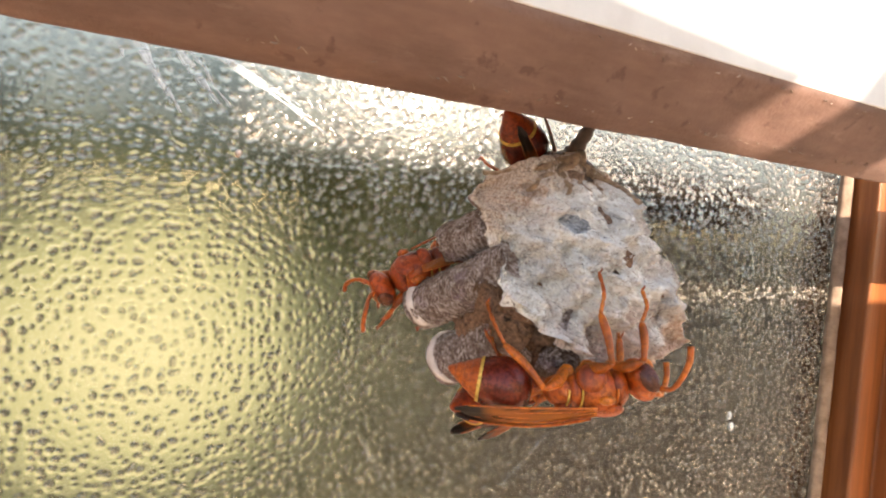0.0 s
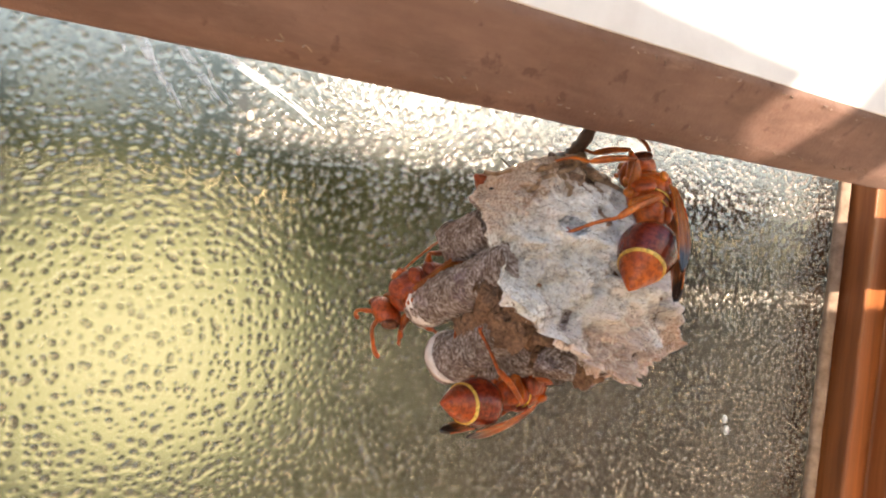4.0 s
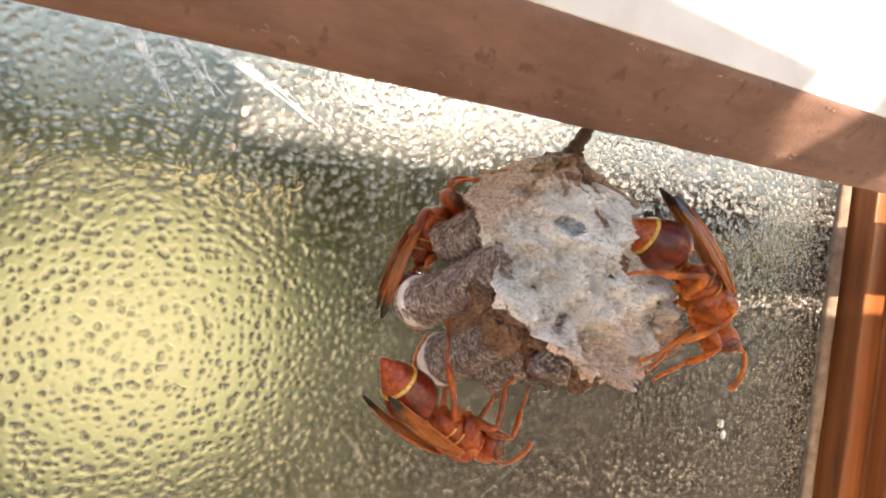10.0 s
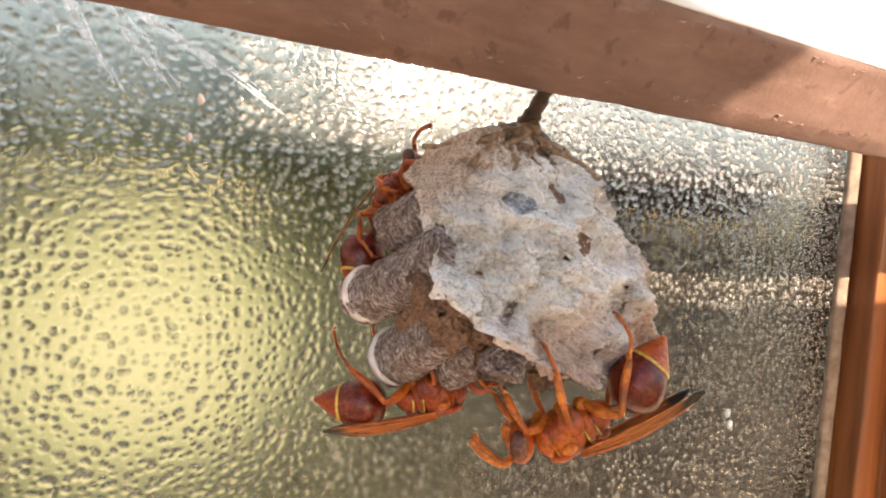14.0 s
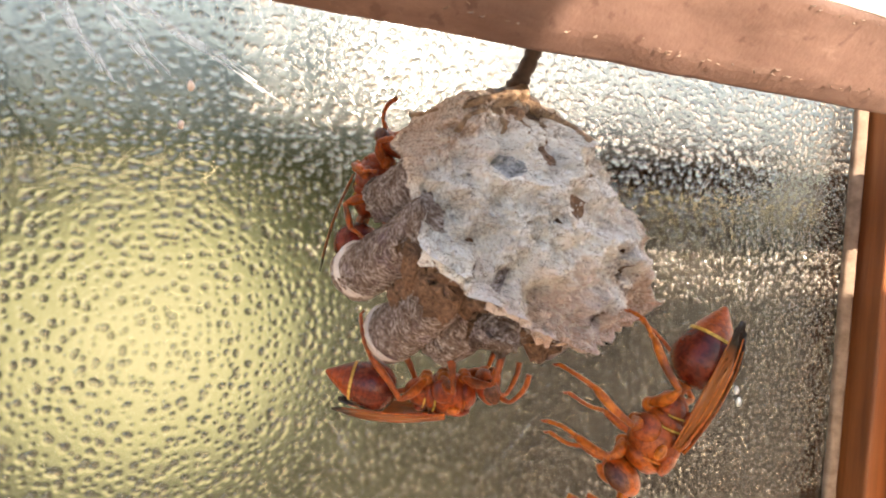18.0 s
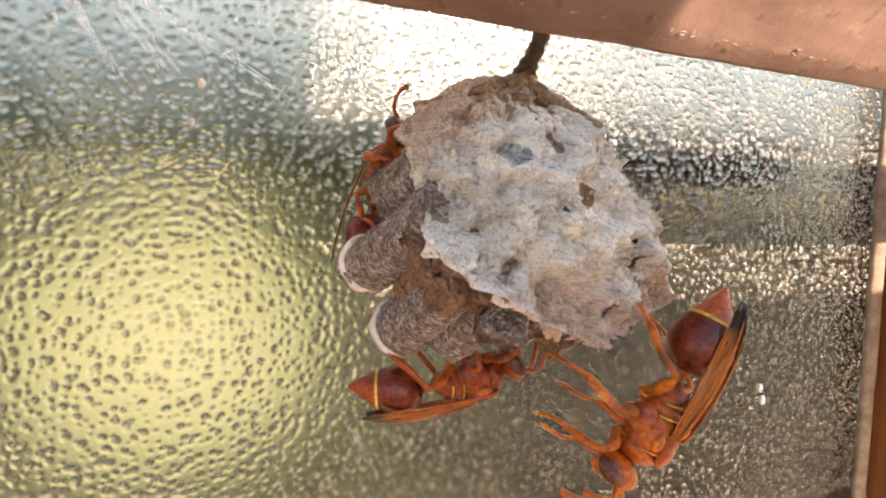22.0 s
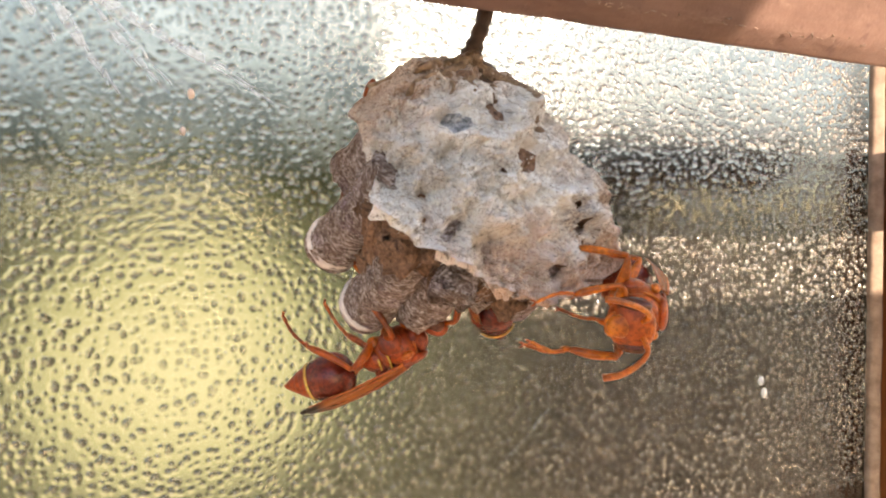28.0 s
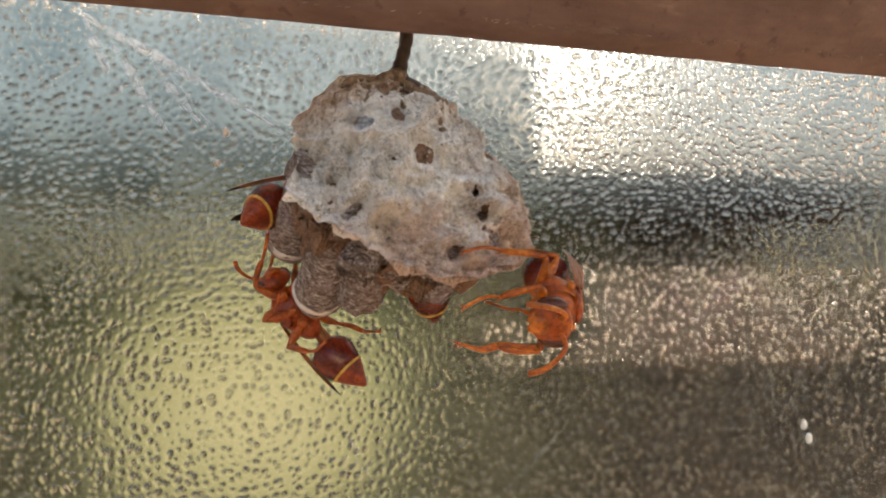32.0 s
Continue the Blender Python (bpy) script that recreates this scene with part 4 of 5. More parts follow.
def build_wasp(name, label, droop=0.18, legs="walk", seed=0, size=1.02, curl=25, span=1.28, shell=RUST_SHADED, limb=LIMB_SHADED):
    wasp = thing(name, label, "wasp", "wasps on the nest")
    rnd = random.Random(seed)

    def add(nm, bm, mat, parent=wasp, lab=""):
        slim = 1.0 if nm in ("abdomen", "band", "tail_ring") else 0.88
        for v in bm.verts:
            v.co = Vector((v.co.x, v.co.y * slim, v.co.z * slim)) * size
        return part(nm, bm, mat, parent, lab)

    # thorax with its shield plates
    bm = bmesh.new()
    lathe(bm, [(x, z, 0.9 * w, 0.9 * h) for x, z, w, h in ((0.31, -0, 0.076, 0.088), (0.29, 0, 0.151, 0.151), (0.23, 0.01, 0.214, 0.208), (0.195, 0.01, 0.233, 0.227), (0.178, 0.01, 0.185, 0.176), (0.16, 0.012, 0.242, 0.239), (0.1, 0.015, 0.265, 0.267), (0.02, 0.012, 0.271, 0.277), (-0.06, 0.004, 0.262, 0.258), (-0.095, 0, 0.252, 0.239), (-0.112, 0, 0.195, 0.182), (-0.13, -0.004, 0.246, 0.227), (-0.19, -0.01, 0.227, 0.208), (-0.205, -0.01, 0.175, 0.158), (-0.22, -0.012, 0.212, 0.195), (-0.28, -0.02, 0.195, 0.183), (-0.36, -0.04, 0.139, 0.139), (-0.41, -0.05, 0.063, 0.063))])
    thorax = add("thorax", bm, shell)
    for x0, x1, w, z in ((0.0, 0.24, 0.16, 0.215), (-0.19, -0.03, 0.14, 0.215), (-0.34, -0.2, 0.11, 0.14)):
        bm = bmesh.new()
        ball(bm, ((x0 + x1) / 2, 0, z), ((x1 - x0) / 2, w, 0.055), 16, 8)
        add("plate", bm, shell, thorax)
    for s in (-1, 1):
        bm = bmesh.new()
        ball(bm, (0.07, s * 0.225, 0.15), (0.07, 0.05, 0.045), 12, 8)
        add("wing_base", bm, limb, thorax)
        bm = bmesh.new()
        ball(bm, (-0.02, s * 0.22, -0.07), (0.13, 0.06, 0.14), 14, 8)
        add("side_plate", bm, shell, thorax)
    # pale seams along the plates
    for x, z, w, hgt in ((0.185, 0.02, 0.215, 0.215), (-0.105, 0.0, 0.215, 0.21), (-0.21, -0.01, 0.185, 0.172)):
        bm = bmesh.new()
        pts = [(x - 0.05 * math.sin(a) ** 2, w * math.cos(a), z + hgt * math.sin(a)) for a in (radians(8 + 164 * i / 18) for i in range(19))]
        tube(bm, pts, [0.010] * 19, 6)
        add("seam", bm, BAND if x < 0 else limb, thorax, "thin pale seam")
    # head, face, eyes, jaws
    bm = bmesh.new()
    ball(bm, (0.43, 0, -0.05), (0.125, 0.245, 0.215), 24, 16, 0.25)
    head = add("head", bm, shell)
    bm = bmesh.new()
    ball(bm, (0.515, 0, -0.14), (0.06, 0.11, 0.11), 14, 8)
    add("face_plate", bm, limb, head)
    for s in (-1, 1):
        bm = bmesh.new()
        ball(bm, (0.455, s * 0.19, -0.03), (0.085, 0.065, 0.15), 14, 10, 0.25)
        add("eye", bm, EYE, head, "dark brown eye")
        bm = bmesh.new()
        tube(bm, curve_points([(0.47, s * 0.09, -0.17), (0.50, s * 0.07, -0.23), (0.51, s * 0.015, -0.26)], 6), [0.035, 0.034, 0.03, 0.025, 0.018, 0.008], 8)
        add("jaw", bm, limb, head)
        bm = bmesh.new()
        pts = curve_points([(0.52, s * 0.06, 0.03), (0.62, s * 0.15, 0.10), (0.70, s * 0.24, 0.03), (0.78, s * 0.31, -0.10), (0.82, s * 0.34, -0.24)], 18)
        tube(bm, pts, [0.014 + 0.014 * (i / 17) ** 0.6 for i in range(18)], 8)
        antenna = add("antenna", bm, limb, wasp, "orange antenna")
        bm = bmesh.new()
        tube(bm, curve_points([(0.50, s * 0.05, 0.02), (0.56, s * 0.09, 0.07), (0.62, s * 0.15, 0.10)], 6), [0.028, 0.026, 0.026, 0.027, 0.028, 0.02], 8)
        add("scape", bm, limb, antenna)
    # waist and abdomen
    bm = bmesh.new()
    lathe(bm, [(-0.38, -0.05, 0.04, 0.04), (-0.45, -0.04, 0.03, 0.032), (-0.50, -0.03, 0.035, 0.04), (-0.53, -0.02, 0.05, 0.055)], 12)
    add("waist", bm, limb)

    def segment(u0, u1, mat, nm, lab="", swell=1.0):
        bm = bmesh.new()
        st = []
        for i in range(9):
            u = u0 + (u1 - u0) * i / 8
            x, zc, r = gaster_at(u, droop)
            k = swell * (1 + 0.035 * i / 8)
            st.append((x, zc, r * k, r * k * 0.96))
        lathe(bm, st, 26)
        return add(nm, bm, mat, abdomen, lab)

    bm = bmesh.new()
    lathe(bm, [(*gaster_at(u, droop)[:2], gaster_at(u, droop)[2], gaster_at(u, droop)[2] * 0.96) for u in (i / 40 for i in range(25))], 26)
    abdomen = add("abdomen", bm, MAROON, wasp, "dark red abdomen")
    abdomen.matrix_basis = belly(curl, size)
    segment(0.592, 0.627, BAND, "band", "yellow band", 1.03)
    for u0, u1 in ((0.62, 0.72), (0.71, 0.80), (0.79, 0.90), (0.89, 0.995)):
        segment(u0, u1, shell, "tail_ring")
    # wings folded lengthwise along the back, two dark tips apart
    for s in (-1, 1):
        def blade(t, k):
            half = 0.016 + 0.060 * math.sin(math.pi * min(1, 0.06 + t * 0.86)) ** 0.75
            half *= min(1.0, (1.03 - t) * 9)
            cy = s * (0.17 + 0.02 * math.sin(math.pi * t) + 0.03 * t)
            cz = 0.225 - 0.16 * t + 0.05 * math.sin(math.pi * t)
            return Vector((-0.02 - span * t, cy + half * k * 0.62, cz - half * k * s * 0.78))

        bm = bmesh.new()
        rows = []
        for i in range(26):
            t = i / 25
            rows.append([[bm.verts.new(blade(t, k) + Vector((0, 0, lift + 0.012 * math.sin(k * 5 + t * 9)))) for k in (-1, -0.6, -0.2, 0.2, 0.6, 1)] for lift in (0, 0.008)])
        for p, q in zip(rows, rows[1:]):
            for lvl in (0, 1):
                for j in range(5):
                    bm.faces.new((p[lvl][j], p[lvl][j + 1], q[lvl][j + 1], q[lvl][j]))
            for j in (0, 5):
                bm.faces.new((p[0][j], p[1][j], q[1][j], q[0][j]))
        for e in (rows[0], rows[-1]):
            for j in range(5):
                bm.faces.new((e[0][j], e[0][j + 1], e[1][j + 1], e[1][j]))
        wing = add("wing", bm, WING, wasp, "folded amber wing with a dark tip")
        for k, r, end in ((1, 0.013, 0.9), (0.3, 0.007, 0.8), (-0.4, 0.006, 0.7), (-1, 0.009, 0.86)):
            bm = bmesh.new()
            tube(bm, [blade(end * i / 13, k) + Vector((0, 0, 0.006)) for i in range(14)], [r * (1 - 0.55 * i / 13) for i in range(14)], 6)
            add("vein", bm, limb, wing)
    # legs: hip, swollen thigh, shin with a spur, and a foot of five beads
    stance = {"walk": (1.25, 0.8), "hang": (1.0, 1.12), "tuck": (0.85, 0.72)}
    wide, deep = stance[legs]
    joints = (
        ((0.19, 0.12, -0.19), (0.40, 0.34, -0.16), (0.50, 0.27, -0.52), (0.60, 0.20, -0.84)),
        ((-0.02, 0.14, -0.21), (0.08, 0.47, -0.13), (0.06, 0.50, -0.56), (0.12, 0.48, -0.94)),
        ((-0.20, 0.13, -0.19), (-0.37, 0.40, -0.04), (-0.60, 0.42, -0.46), (-0.66, 0.36, -0.88)),
    )
    for row in joints:
        for s in (-1, 1):
            shake = Vector((rnd.uniform(-0.12, 0.12), rnd.uniform(-0.06, 0.06), rnd.uniform(-0.08, 0.08)))
            hip, knee, ankle, foot = [Vector((x, s * (y if k == 0 else y * wide), z if k == 0 else -0.1 + (z + 0.1) * deep)) + shake * (0, 0.6, 1.0, 1.3)[k] for k, (x, y, z) in enumerate(row)]
            bm = bmesh.new()
            ball(bm, hip + Vector((0.01, -s * 0.03, 0.02)), (0.07, 0.065, 0.085), 12, 8)
            tube(bm, curve_points([hip, hip.lerp(knee, 0.5) + Vector((0, 0, 0.03)), knee], 11), [0.034, 0.04, 0.048, 0.054, 0.057, 0.056, 0.052, 0.046, 0.038, 0.031, 0.026], 10)
            leg = add("leg", bm, limb)
            bm = bmesh.new()
            tube(bm, curve_points([knee + (knee - hip) * 0.03, knee.lerp(ankle, 0.5) + Vector((0.015, s * 0.015, 0)), ankle], 9), [0.024, 0.026, 0.029, 0.032, 0.035, 0.037, 0.037, 0.034, 0.022], 9)
            tube(bm, [ankle.lerp(knee, 0.06), ankle.lerp(knee, -0.10) + Vector((0.03, -s * 0.03, 0)), ankle.lerp(knee, -0.16) + Vector((0.04, -s * 0.03, 0))], [0.010, 0.007, 0.002], 6)
            add("shin", bm, limb, leg)
            bm = bmesh.new()
            mid = ankle.lerp(foot, 0.5) + Vector((rnd.uniform(-0.05, 0.05), s * 0.04, 0.02))
            line = curve_points([ankle, mid, foot], 21)
            tube(bm, line, [0.0115 + 0.008 * abs(math.sin(math.pi * (i / 20) ** 0.8 * 5)) ** 0.6 for i in range(21)], 8)
            add("foot", bm, limb, leg)
            bm = bmesh.new()
            for turn in (-1, 1):
                tube(bm, [foot, foot + Vector((0.02, turn * 0.022, -0.016)), foot + Vector((0.03, turn * 0.03, -0.04))], [0.012, 0.009, 0.003], 6)
            add("claw", bm, shell, leg)
    return wasp


# ---- unseen phone that films, and added panels: their shadows fall on rail and pane ----
def slab(bm, x0, x1, z0, z1, thick, r):
    prof = rounded([(x0, z0), (x1, z0), (x1, z1), (x0, z1)], r)
    a, b = [[bm.verts.new((x, y, z)) for x, z in prof] for y in (-thick / 2, thick / 2)]
    for j in range(len(prof)):
        k = (j + 1) % len(prof)
        bm.faces.new((a[j], a[k], b[k], b[j]))
    bm.faces.new(a), bm.faces.new(b)


def build_phone():
    phone = thing("phone", "black phone held before the window", "phone")
    bm = bmesh.new()
    # the notched corner shapes the edge of the shadow on the rail
    prof = rounded([(-10, -6.2), (0.15, -6.2), (0.15, -0.62), (-0.45, -0.42), (0, 0), (-10, 0)], 0.1)
    a, b = [[bm.verts.new((x, y, z)) for x, z in prof] for y in (-0.4, 0.4)]
    for j in range(len(prof)):
        k = (j + 1) % len(prof)
        bm.faces.new((a[j], a[k], b[k], b[j]))
    bm.faces.new(a), bm.faces.new(b)
    part("body", bm, BLACK, phone, smooth=False)
    return phone


# Unseen bar in place of the holding hand: it shades the lower pane.
def build_low_blocker():
    low_blocker = thing("low_shade_blocker", "added black bar in place of a hand, shading the lower pane", "phone grip")
    bm = bmesh.new()
    slab(bm, -0.5, 22, -6.5, 0, 1.0, 0.4)
    part("bar", bm, BLACK, low_blocker, smooth=False)
    return low_blocker


# Unseen slanted panel, added for a finger-like shadow on the rail.
def build_slant_blocker():
    slant_blocker = thing("slant_shade_blocker", "added black slanted panel that shades the rail", "phone clamp")
    bm = bmesh.new()
    prof = rounded([(-0.9, -1.2), (0.05, 0.0), (0.9, 0.9), (2.6, 0.9), (1.6, -0.1), (0.9, -1.2)], 0.08)
    a, b = [[bm.verts.new((x, y, z)) for x, z in prof] for y in (-0.15, 0.15)]
    for j in range(len(prof)):
        k = (j + 1) % len(prof)
        bm.faces.new((a[j], a[k], b[k], b[j]))
    bm.faces.new(a), bm.faces.new(b)
    part("arm", bm, BLACK, slant_blocker, smooth=False)
    return slant_blocker


# Unseen panel in place of the phone holder's head; shades the upper left pane.
def build_upper_blocker():
    cover = thing("upper_shade_blocker", "added black panel that shades the upper left of the pane", "phone cover")
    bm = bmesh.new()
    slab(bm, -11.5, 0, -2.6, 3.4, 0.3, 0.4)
    part("upper_panel", bm, BLACK, cover, smooth=False)
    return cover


window = build_window()
rail = build_rail()
build_surround()
nest = build_nest()
wasp_right = build_wasp("wasp", "rust-orange paper wasp clinging to the nest's edge", 0.06, "hang", 1, curl=20, span=1.16, shell=RUST, limb=ORANGE)
wasp_below = build_wasp("wasp", "rust paper wasp under the capped cells, coloured as in shade", 0.06, "hang", 2, curl=14, span=1.12)
wasp_left = build_wasp("wasp", "rust-orange paper wasp beside the capped cells", 0.08, "tuck", 3, curl=30, span=1.1)
wasp_top = build_wasp("wasp", "rust-orange paper wasp behind the comb", 0.08, "tuck", 4, curl=8)
wasp_hidden = build_wasp("wasp", "dark red paper wasp among the open cells", 0.02, "tuck", 5, curl=0, span=0.85, shell=MAROON, limb=MAROON)
phone = build_phone()
low_blocker = build_low_blocker()
cover = build_upper_blocker()
slant_blocker = build_slant_blocker()


# ---- movement of the wasps and of the phone: seconds, place in centimetres, turn in degrees ----
def motions():
    walk(wasp_right, [(t, pose(x * S, y * S, z * S, a, b, c)) for t, x, y, z, a, b, c in (
        (0, 3.144, -6.500, -1.283, 152.9, -10.5, -23.7),
        (0.5, 3.408, -6.500, -1.164, 147.5, -34.6, -22.8),
        (1, 3.223, -6.950, -0.649, 153.5, -70.4, -33.8),
        (1.5, 3.156, -6.950, -0.122, 0.5, -86.7, 120.3),
        (2, 3.213, -6.950, 0.312, 8.0, -72.7, 112.6),
        (2.5, 3.357, -6.800, 0.367, 51.6, -62.8, 75.3),
        (3, 3.723, -6.500, 0.404, 75.3, -52.7, 56.2),
        (3.5, 3.850, -6.400, 0.424, 87.5, -46.5, 51.3),
        (5.5, 4.237, -5.300, 0.842, 44.4, -25.7, 88.0),
        (6, 4.235, -5.300, 0.838, 44.3, -25.5, 88.0),
        (6.5, 4.468, -5.400, 0.827, 61.5, -29.1, 71.1),
        (7, 4.834, -5.600, 0.757, 109.6, -42.8, 44.4),
        (7.5, 4.775, -5.900, 0.434, 69.1, -12.3, 26.4),
        (8, 4.616, -6.200, 0.185, 37.2, 12.3, 11.3),
        (9, 4.321, -6.500, -0.132, 27.8, 42.9, 4.5),
        (10, 4.641, -6.400, -0.398, 27.0, 52.2, -2.0),
        (10.5, 4.688, -6.400, -0.529, 28.4, 54.1, -1.2),
        (11, 4.723, -6.400, -0.707, 33.1, 59.9, 2.8),
        (11.5, 4.576, -6.400, -1.077, 103.1, 82.1, 63.3),
        (12, 4.413, -6.000, -1.692, -162.4, 35.3, 157.3),
        (12.5, 4.053, -6.000, -1.791, -162.6, 19.9, 156.7),
        (13, 3.675, -6.000, -1.699, -162.4, 6.4, 156.5),
        (13.5, 3.740, -6.000, -1.796, -162.3, 14.1, 157.1),
        (14, 3.871, -6.000, -1.803, -162.0, 24.0, 157.9),
        (14.5, 4.247, -6.000, -1.997, -161.3, 42.0, 159.2),
        (16.5, 4.307, -6.300, -1.952, -137.5, 48.4, 160.1),
        (18, 4.520, -6.400, -2.062, -135.6, 56.0, 162.7),
        (19, 4.419, -6.400, -1.984, -134.2, 60.7, 165.0),
        (21, 4.334, -6.400, -1.982, -134.4, 59.4, 165.7),
        (22, 4.314, -6.400, -1.976, -135.2, 56.3, 164.9),
        (22.5, 4.235, -6.100, -2.093, -173.0, 42.5, 132.0),
        (23, 4.013, -6.000, -1.911, -169.1, 24.6, 139.4),
        (24, 4.445, -6.000, -1.870, -168.9, 36.2, 139.9),
        (24.5, 4.469, -6.000, -1.821, -168.7, 37.3, 140.4),
        (25.5, 4.590, -6.050, -1.734, -123.7, 37.5, -137.0),
        (26.5, 4.591, -6.400, -1.404, -91.3, 8.0, -127.1),
        (27, 4.686, -6.400, -1.398, -91.5, 8.7, -127.0),
        (28, 4.671, -6.400, -1.383, -92.5, 9.4, -130.3),
        (29, 4.688, -6.400, -1.454, -91.9, 10.1, -122.3),
        (30, 4.819, -6.400, -1.450, -86.4, 19.2, -114.3),
        (31, 4.886, -6.400, -1.545, -89.7, 20.9, -114.3),
        (32, 4.964, -6.400, -1.549, -90.9, 19.9, -113.9),
    )])
    walk(wasp_below, [(t, pose(x * S, y * S, z * S, a, b, c)) for t, x, y, z, a, b, c in (
        (0, 3.377, -5.200, -1.586, 171.4, -15.6, 24.0),
        (3.5, 3.425, -5.200, -1.599, 170.9, -16.1, 23.9),
        (5.5, 2.713, -5.300, -1.937, 164.0, 15.6, 14.2),
        (6, 2.715, -5.300, -1.931, 163.9, 15.5, 14.2),
        (7, 2.768, -5.300, -1.859, 164.0, 16.1, 15.6),
        (8, 2.678, -5.300, -1.954, 163.7, 24.2, 17.6),
        (9, 2.755, -5.300, -2.041, 162.9, 27.2, 13.8),
        (10, 2.616, -5.300, -2.060, 162.4, 29.0, 12.9),
        (10.5, 2.766, -5.300, -2.056, 162.1, 28.2, 10.7),
        (10.75, 2.796, -5.300, -2.084, 162.6, 15.0, -28.3),
        (11, 2.826, -5.300, -2.112, 171.2, 4.9, -65.9),
        (12, 2.976, -5.100, -2.238, 163.2, 21.3, -35.7),
        (12.5, 3.024, -5.000, -2.073, 167.7, -6.1, -51.0),
        (13, 2.981, -4.900, -1.897, 167.6, -27.7, -54.0),
        (14, 3.025, -4.900, -1.780, 162.7, -20.3, -23.5),
        (16.5, 3.260, -4.800, -2.043, -168.0, -7.5, -22.8),
        (19, 3.214, -4.800, -2.087, 166.2, -3.9, -21.5),
        (21, 3.276, -4.800, -1.947, 166.1, -6.6, -20.3),
        (22, 3.415, -4.800, -1.992, 164.9, -16.1, -14.4),
        (22.5, 3.147, -5.250, -1.896, -160.6, -23.2, -80.6),
        (23, 3.107, -5.250, -1.885, -150.8, -28.1, -84.2),
        (24, 3.047, -5.250, -1.909, -150.6, -28.2, -84.4),
        (24.5, 3.059, -5.250, -1.891, -150.6, -28.2, -84.2),
        (26.5, 3.018, -4.900, -1.849, 166.7, -30.0, -17.6),
        (28, 2.956, -4.800, -1.904, 168.1, -31.4, -18.3),
        (28.5, 3.041, -4.700, -1.996, 159.8, -35.4, 0.4),
        (29, 3.068, -4.600, -1.910, 153.3, -37.8, 28.8),
        (29.5, 2.813, -4.500, -1.806, 162.8, -40.0, 58.6),
        (30, 2.919, -4.400, -1.654, -179.5, -38.5, 77.5),
        (30.5, 2.767, -4.400, -1.602, -173.6, -41.3, 84.1),
        (31, 2.767, -4.400, -1.645, -153.1, -61.9, 124.3),
        (31.5, 2.618, -4.400, -1.704, 123.0, -53.8, 174.2),
        (32, 2.386, -4.400, -1.697, 122.9, -51.5, 175.2),
    )])
    walk(wasp_left, [(t, pose(x * S, y * S, z * S, a, b, c)) for t, x, y, z, a, b, c in (
        (0, 2.209, -4.500, -0.463, -47.7, 27.5, 170.4),
        (1, 2.154, -4.500, -0.579, -64.9, 34.9, 142.1),
        (2, 2.206, -4.500, -0.664, -64.7, 43.5, 141.5),
        (3.5, 2.218, -4.500, -0.685, -56.3, 44.3, 153.2),
        (6, 2.068, -4.500, -0.619, -65.2, 35.1, 142.0),
        (7, 2.141, -4.500, -0.553, -65.5, 33.6, 142.0),
        (7.25, 2.184, -4.300, -0.449, 3.6, 37.0, -177.9),
        (7.5, 2.227, -4.100, -0.345, 57.1, 9.8, -158.0),
        (8, 2.215, -4.100, -0.209, 67.7, -20.8, -135.5),
        (8.5, 2.442, -4.100, -0.107, 99.1, -61.6, -106.8),
        (9, 2.487, -4.300, -0.054, 15.9, -63.7, -20.7),
        (10, 2.519, -4.300, -0.026, 15.4, -65.8, -20.2),
        (11, 2.503, -4.300, 0.070, 13.6, -71.4, -18.2),
        (12, 2.491, -4.300, 0.131, 14.7, -67.2, -19.3),
        (13, 2.712, -4.100, 0.223, -49.1, -54.3, -20.4),
        (14, 2.692, -4.100, 0.216, -50.2, -58.9, -18.8),
        (16.5, 2.622, -4.100, 0.096, -53.0, -68.3, -15.7),
        (19, 2.590, -4.100, 0.138, -55.9, -69.6, -11.5),
        (21, 2.643, -4.100, 0.155, -55.9, -69.2, -10.6),
        (24.5, 2.644, -4.100, 0.154, -56.1, -69.5, -10.3),
        (26.5, 2.610, -4.100, 0.125, -58.6, -77.7, -6.2),
        (28, 2.832, -4.100, 0.089, -54.0, -79.3, -10.7),
        (29.5, 2.789, -4.100, -0.021, -46.1, -75.3, -17.2),
        (29.9, 2.737, -4.300, -0.074, -12.7, -58.6, -15.9),
        (30.3, 2.685, -4.500, -0.127, 11.3, -44.1, -2.4),
        (31, 2.795, -4.400, -0.206, -62.6, -17.1, 17.8),
        (32, 2.719, -4.500, -0.211, -61.0, -15.4, 19.5),
    )])
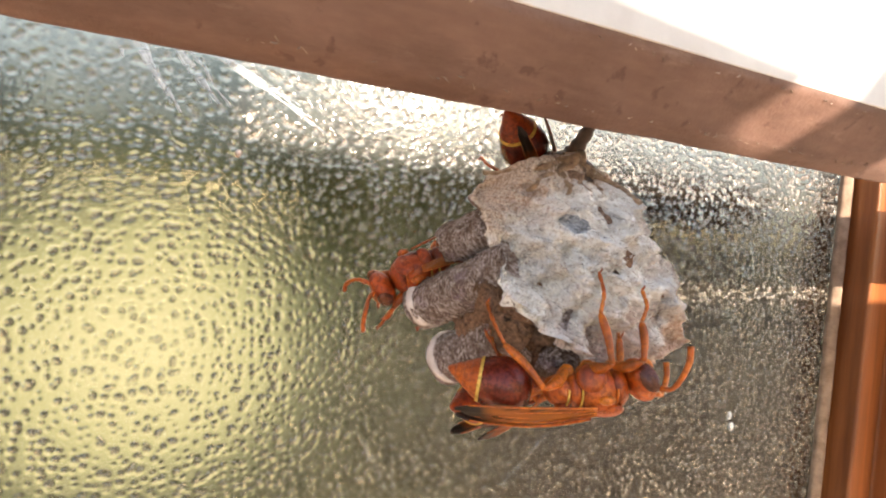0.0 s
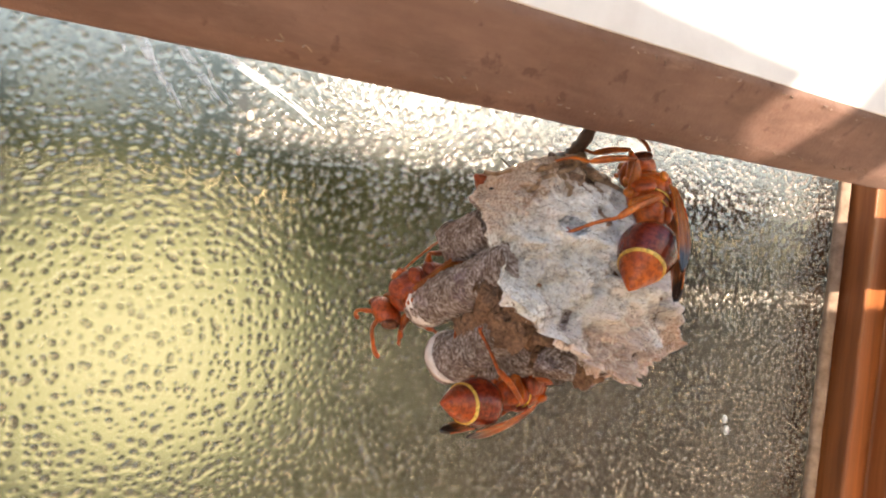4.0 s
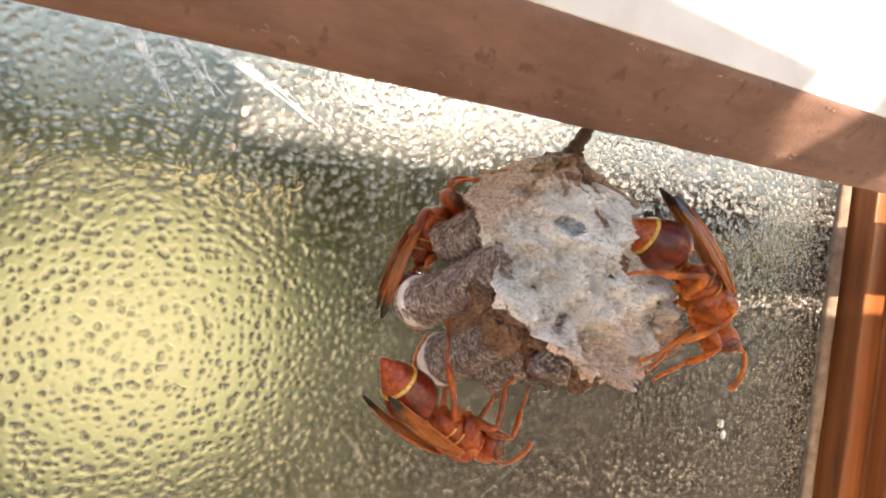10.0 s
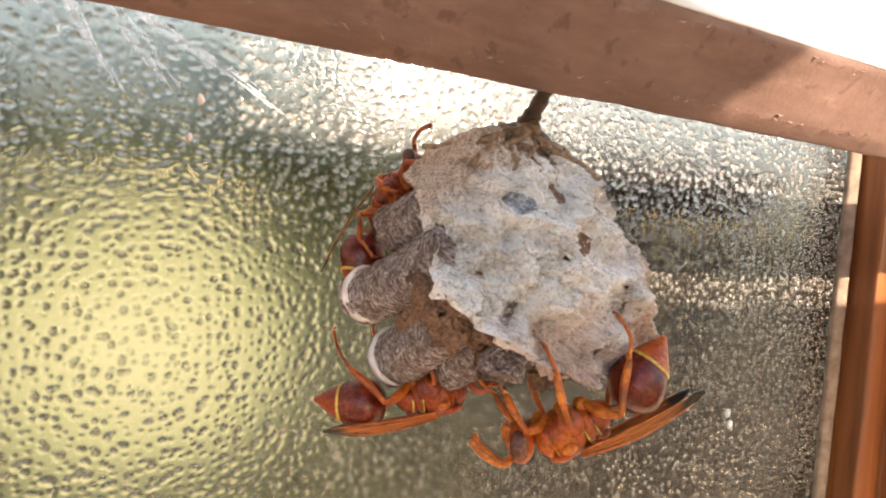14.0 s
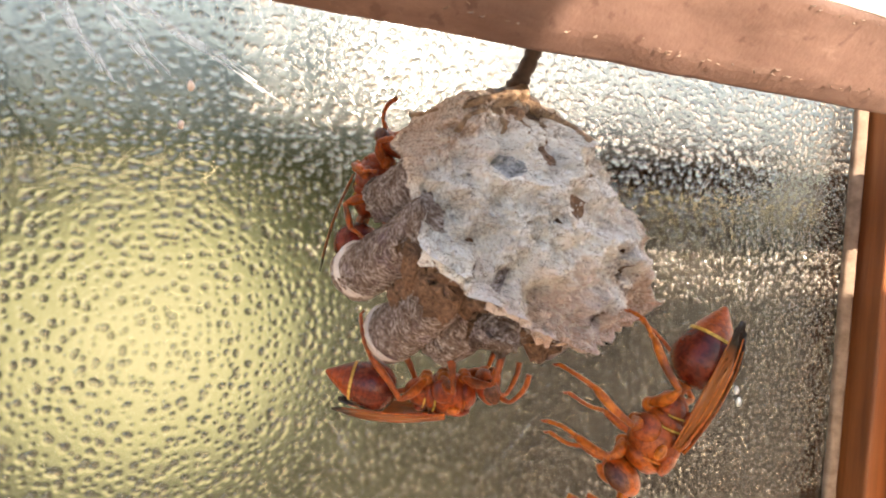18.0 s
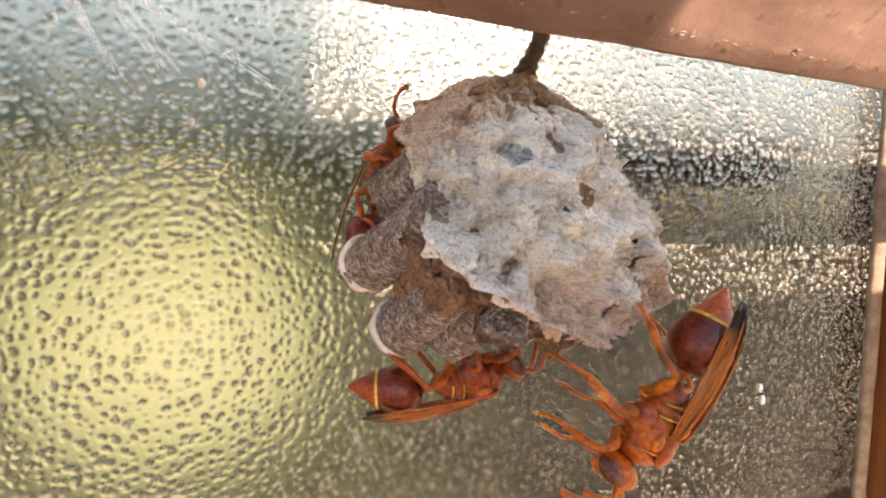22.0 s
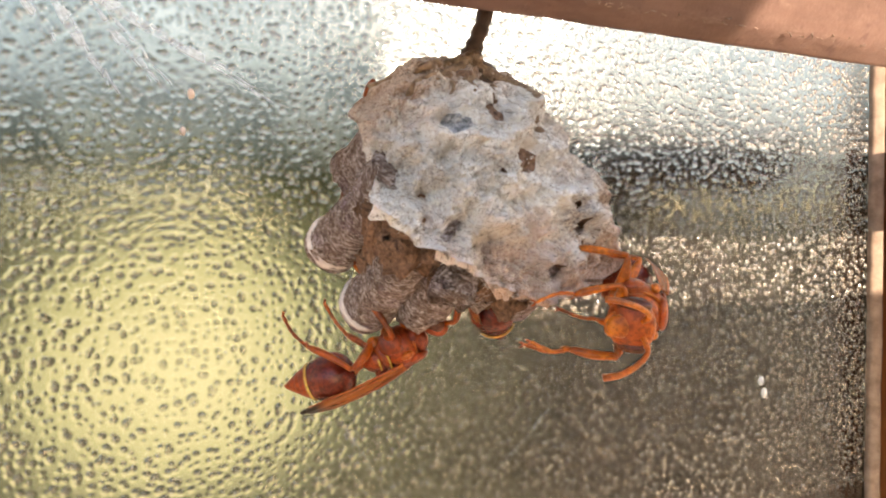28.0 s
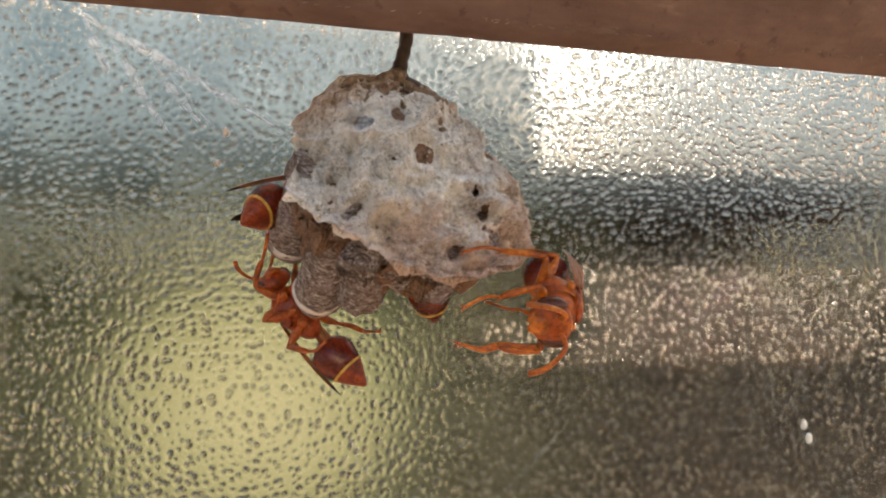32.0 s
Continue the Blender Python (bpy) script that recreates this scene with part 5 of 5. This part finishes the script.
    walk(wasp_top, [(t, pose(x * S, y * S, z * S, a, b, c)) for t, x, y, z, a, b, c in (
        (0, 3.607, -4.700, 0.637, 111.8, 28.1, 46.8),
        (0.6, 3.703, -4.700, 0.658, 116.8, 29.0, 48.0),
        (1, 3.734, -4.700, 0.639, 123.9, 30.5, 49.4),
        (1.6, 3.757, -4.700, 0.193, 118.9, 26.6, 52.8),
        (3.5, 3.696, -4.700, 0.036, 99.3, 28.4, 32.9),
        (5.5, 3.370, -4.700, 0.359, 73.0, 15.2, 42.3),
        (6, 3.325, -4.700, 0.395, 74.1, 15.6, 41.7),
        (7, 3.106, -4.700, 0.471, 64.3, 11.3, 41.9),
        (8, 3.235, -4.700, 0.419, 64.9, 10.6, 39.4),
        (9, 4.153, -4.600, 0.022, -0.2, -4.1, 5.9),
        (10, 4.362, -4.600, -0.262, -59.9, -41.6, 4.7),
        (11, 4.166, -4.600, -0.265, -63.2, -50.5, -21.8),
        (21, 3.972, -4.600, -0.277, -65.6, -46.5, -16.7),
        (32, 3.972, -4.600, -0.277, -65.6, -46.5, -16.7),
    )])
    abdomen = next(c for c in wasp_right.children if c.name.startswith('abdomen'))
    walk(abdomen, [(t, belly(c)) for t, c in [(0, 18), (7, 20), (9, 30), (14.5, 30), (16.5, 4), (22, 4), (23, 30), (24.5, 30), (26.5, 20), (32, 20)]])
    walk(wasp_hidden, [(t, pose(x * S, y * S, z * S, a, b, c)) for t, x, y, z, a, b, c in (
        (0, 4.242, -4.600, -0.678, -1.2, 23.8, -113.5),
        (8, 4.096, -4.633, -0.663, 58.0, 12.5, -87.0),
        (16, 3.951, -4.667, -0.649, 108.7, -14.4, -81.7),
        (24, 3.805, -4.700, -0.634, 168.3, -34.5, -102.5),
        (26.8, 3.432, -5.200, -1.101, -156.8, -54.9, -130.6),
        (28, 3.690, -5.200, -1.041, -154.2, -48.6, -132.2),
        (30, 3.538, -5.200, -0.928, -161.2, -55.1, -124.1),
        (32, 3.768, -5.200, -0.900, -162.6, -50.7, -117.1),
    )])
    walk(phone, [(t, pose(x * S, y * S, z * S, a, b, c)) for t, x, y, z, a, b, c in (
        (0, 10.700, -25.700, 7.434, 0.0, 4.0, 0.0),
        (10, 10.950, -25.700, 7.584, 0.0, 4.0, 0.0),
        (10.9, 12.600, -25.700, 7.584, 0.0, 4.0, 0.0),
        (12.2, 12.500, -25.700, 7.584, 0.0, 4.0, 0.0),
        (13, 11.350, -25.600, 7.484, 0.0, 4.0, 0.0),
        (16.5, 10.700, -25.400, 6.734, 0.0, 4.0, 0.0),
        (19, 10.800, -25.400, 6.634, 0.0, 4.0, 0.0),
        (24, 10.800, -25.400, 6.634, 0.0, 4.0, 0.0),
        (28, 10.900, -26.200, 6.584, 0.0, 4.0, 0.0),
        (30, 11.500, -26.600, 7.034, 0.0, 4.0, 0.0),
        (32, 13.800, -26.700, 7.184, 0.0, 4.0, 0.0),
    )])
    walk(slant_blocker, [(t, pose(x * S, -24.9 * S, z * S)) for t, x, z in ((0, 11.0, 6.86), (3.5, 11.0, 6.86), (6, 11.15, 6.86), (10, 11.15, 6.86), (10.8, 13.4, 6.8), (12, 15.5, 6.0), (14, 17.0, 3.0), (32, 19.0, 3.0))])
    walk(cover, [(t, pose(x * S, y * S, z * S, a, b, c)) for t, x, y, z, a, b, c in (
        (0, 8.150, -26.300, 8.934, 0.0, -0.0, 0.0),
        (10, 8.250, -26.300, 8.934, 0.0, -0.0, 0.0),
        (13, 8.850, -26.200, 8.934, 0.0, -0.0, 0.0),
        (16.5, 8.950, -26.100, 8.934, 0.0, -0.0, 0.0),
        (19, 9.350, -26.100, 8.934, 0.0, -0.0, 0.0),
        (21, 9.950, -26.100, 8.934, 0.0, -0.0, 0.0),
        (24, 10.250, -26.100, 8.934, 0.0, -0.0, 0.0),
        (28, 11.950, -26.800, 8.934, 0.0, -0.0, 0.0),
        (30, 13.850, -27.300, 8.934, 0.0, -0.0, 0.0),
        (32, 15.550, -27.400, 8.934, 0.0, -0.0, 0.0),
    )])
    walk(low_blocker, [(t, pose(x * S, y * S, z * S, a, b, c)) for t, x, y, z, a, b, c in (
        (0, 9.400, -25.800, 6.334, 0.0, -0.0, 0.0),
        (10, 9.500, -25.800, 6.334, 0.0, -0.0, 0.0),
        (13, 10.500, -25.700, 6.134, 0.0, -0.0, 0.0),
        (16.5, 9.200, -25.500, 5.734, 0.0, -0.0, 0.0),
        (19, 8.600, -25.500, 5.434, 0.0, -0.0, 0.0),
        (24, 8.900, -25.500, 5.434, 0.0, -0.0, 0.0),
        (30, 11.400, -26.700, 5.184, 0.0, -0.0, 0.0),
        (32, 13.800, -26.800, 4.934, 0.0, -0.0, 0.0),
    )])


motions()
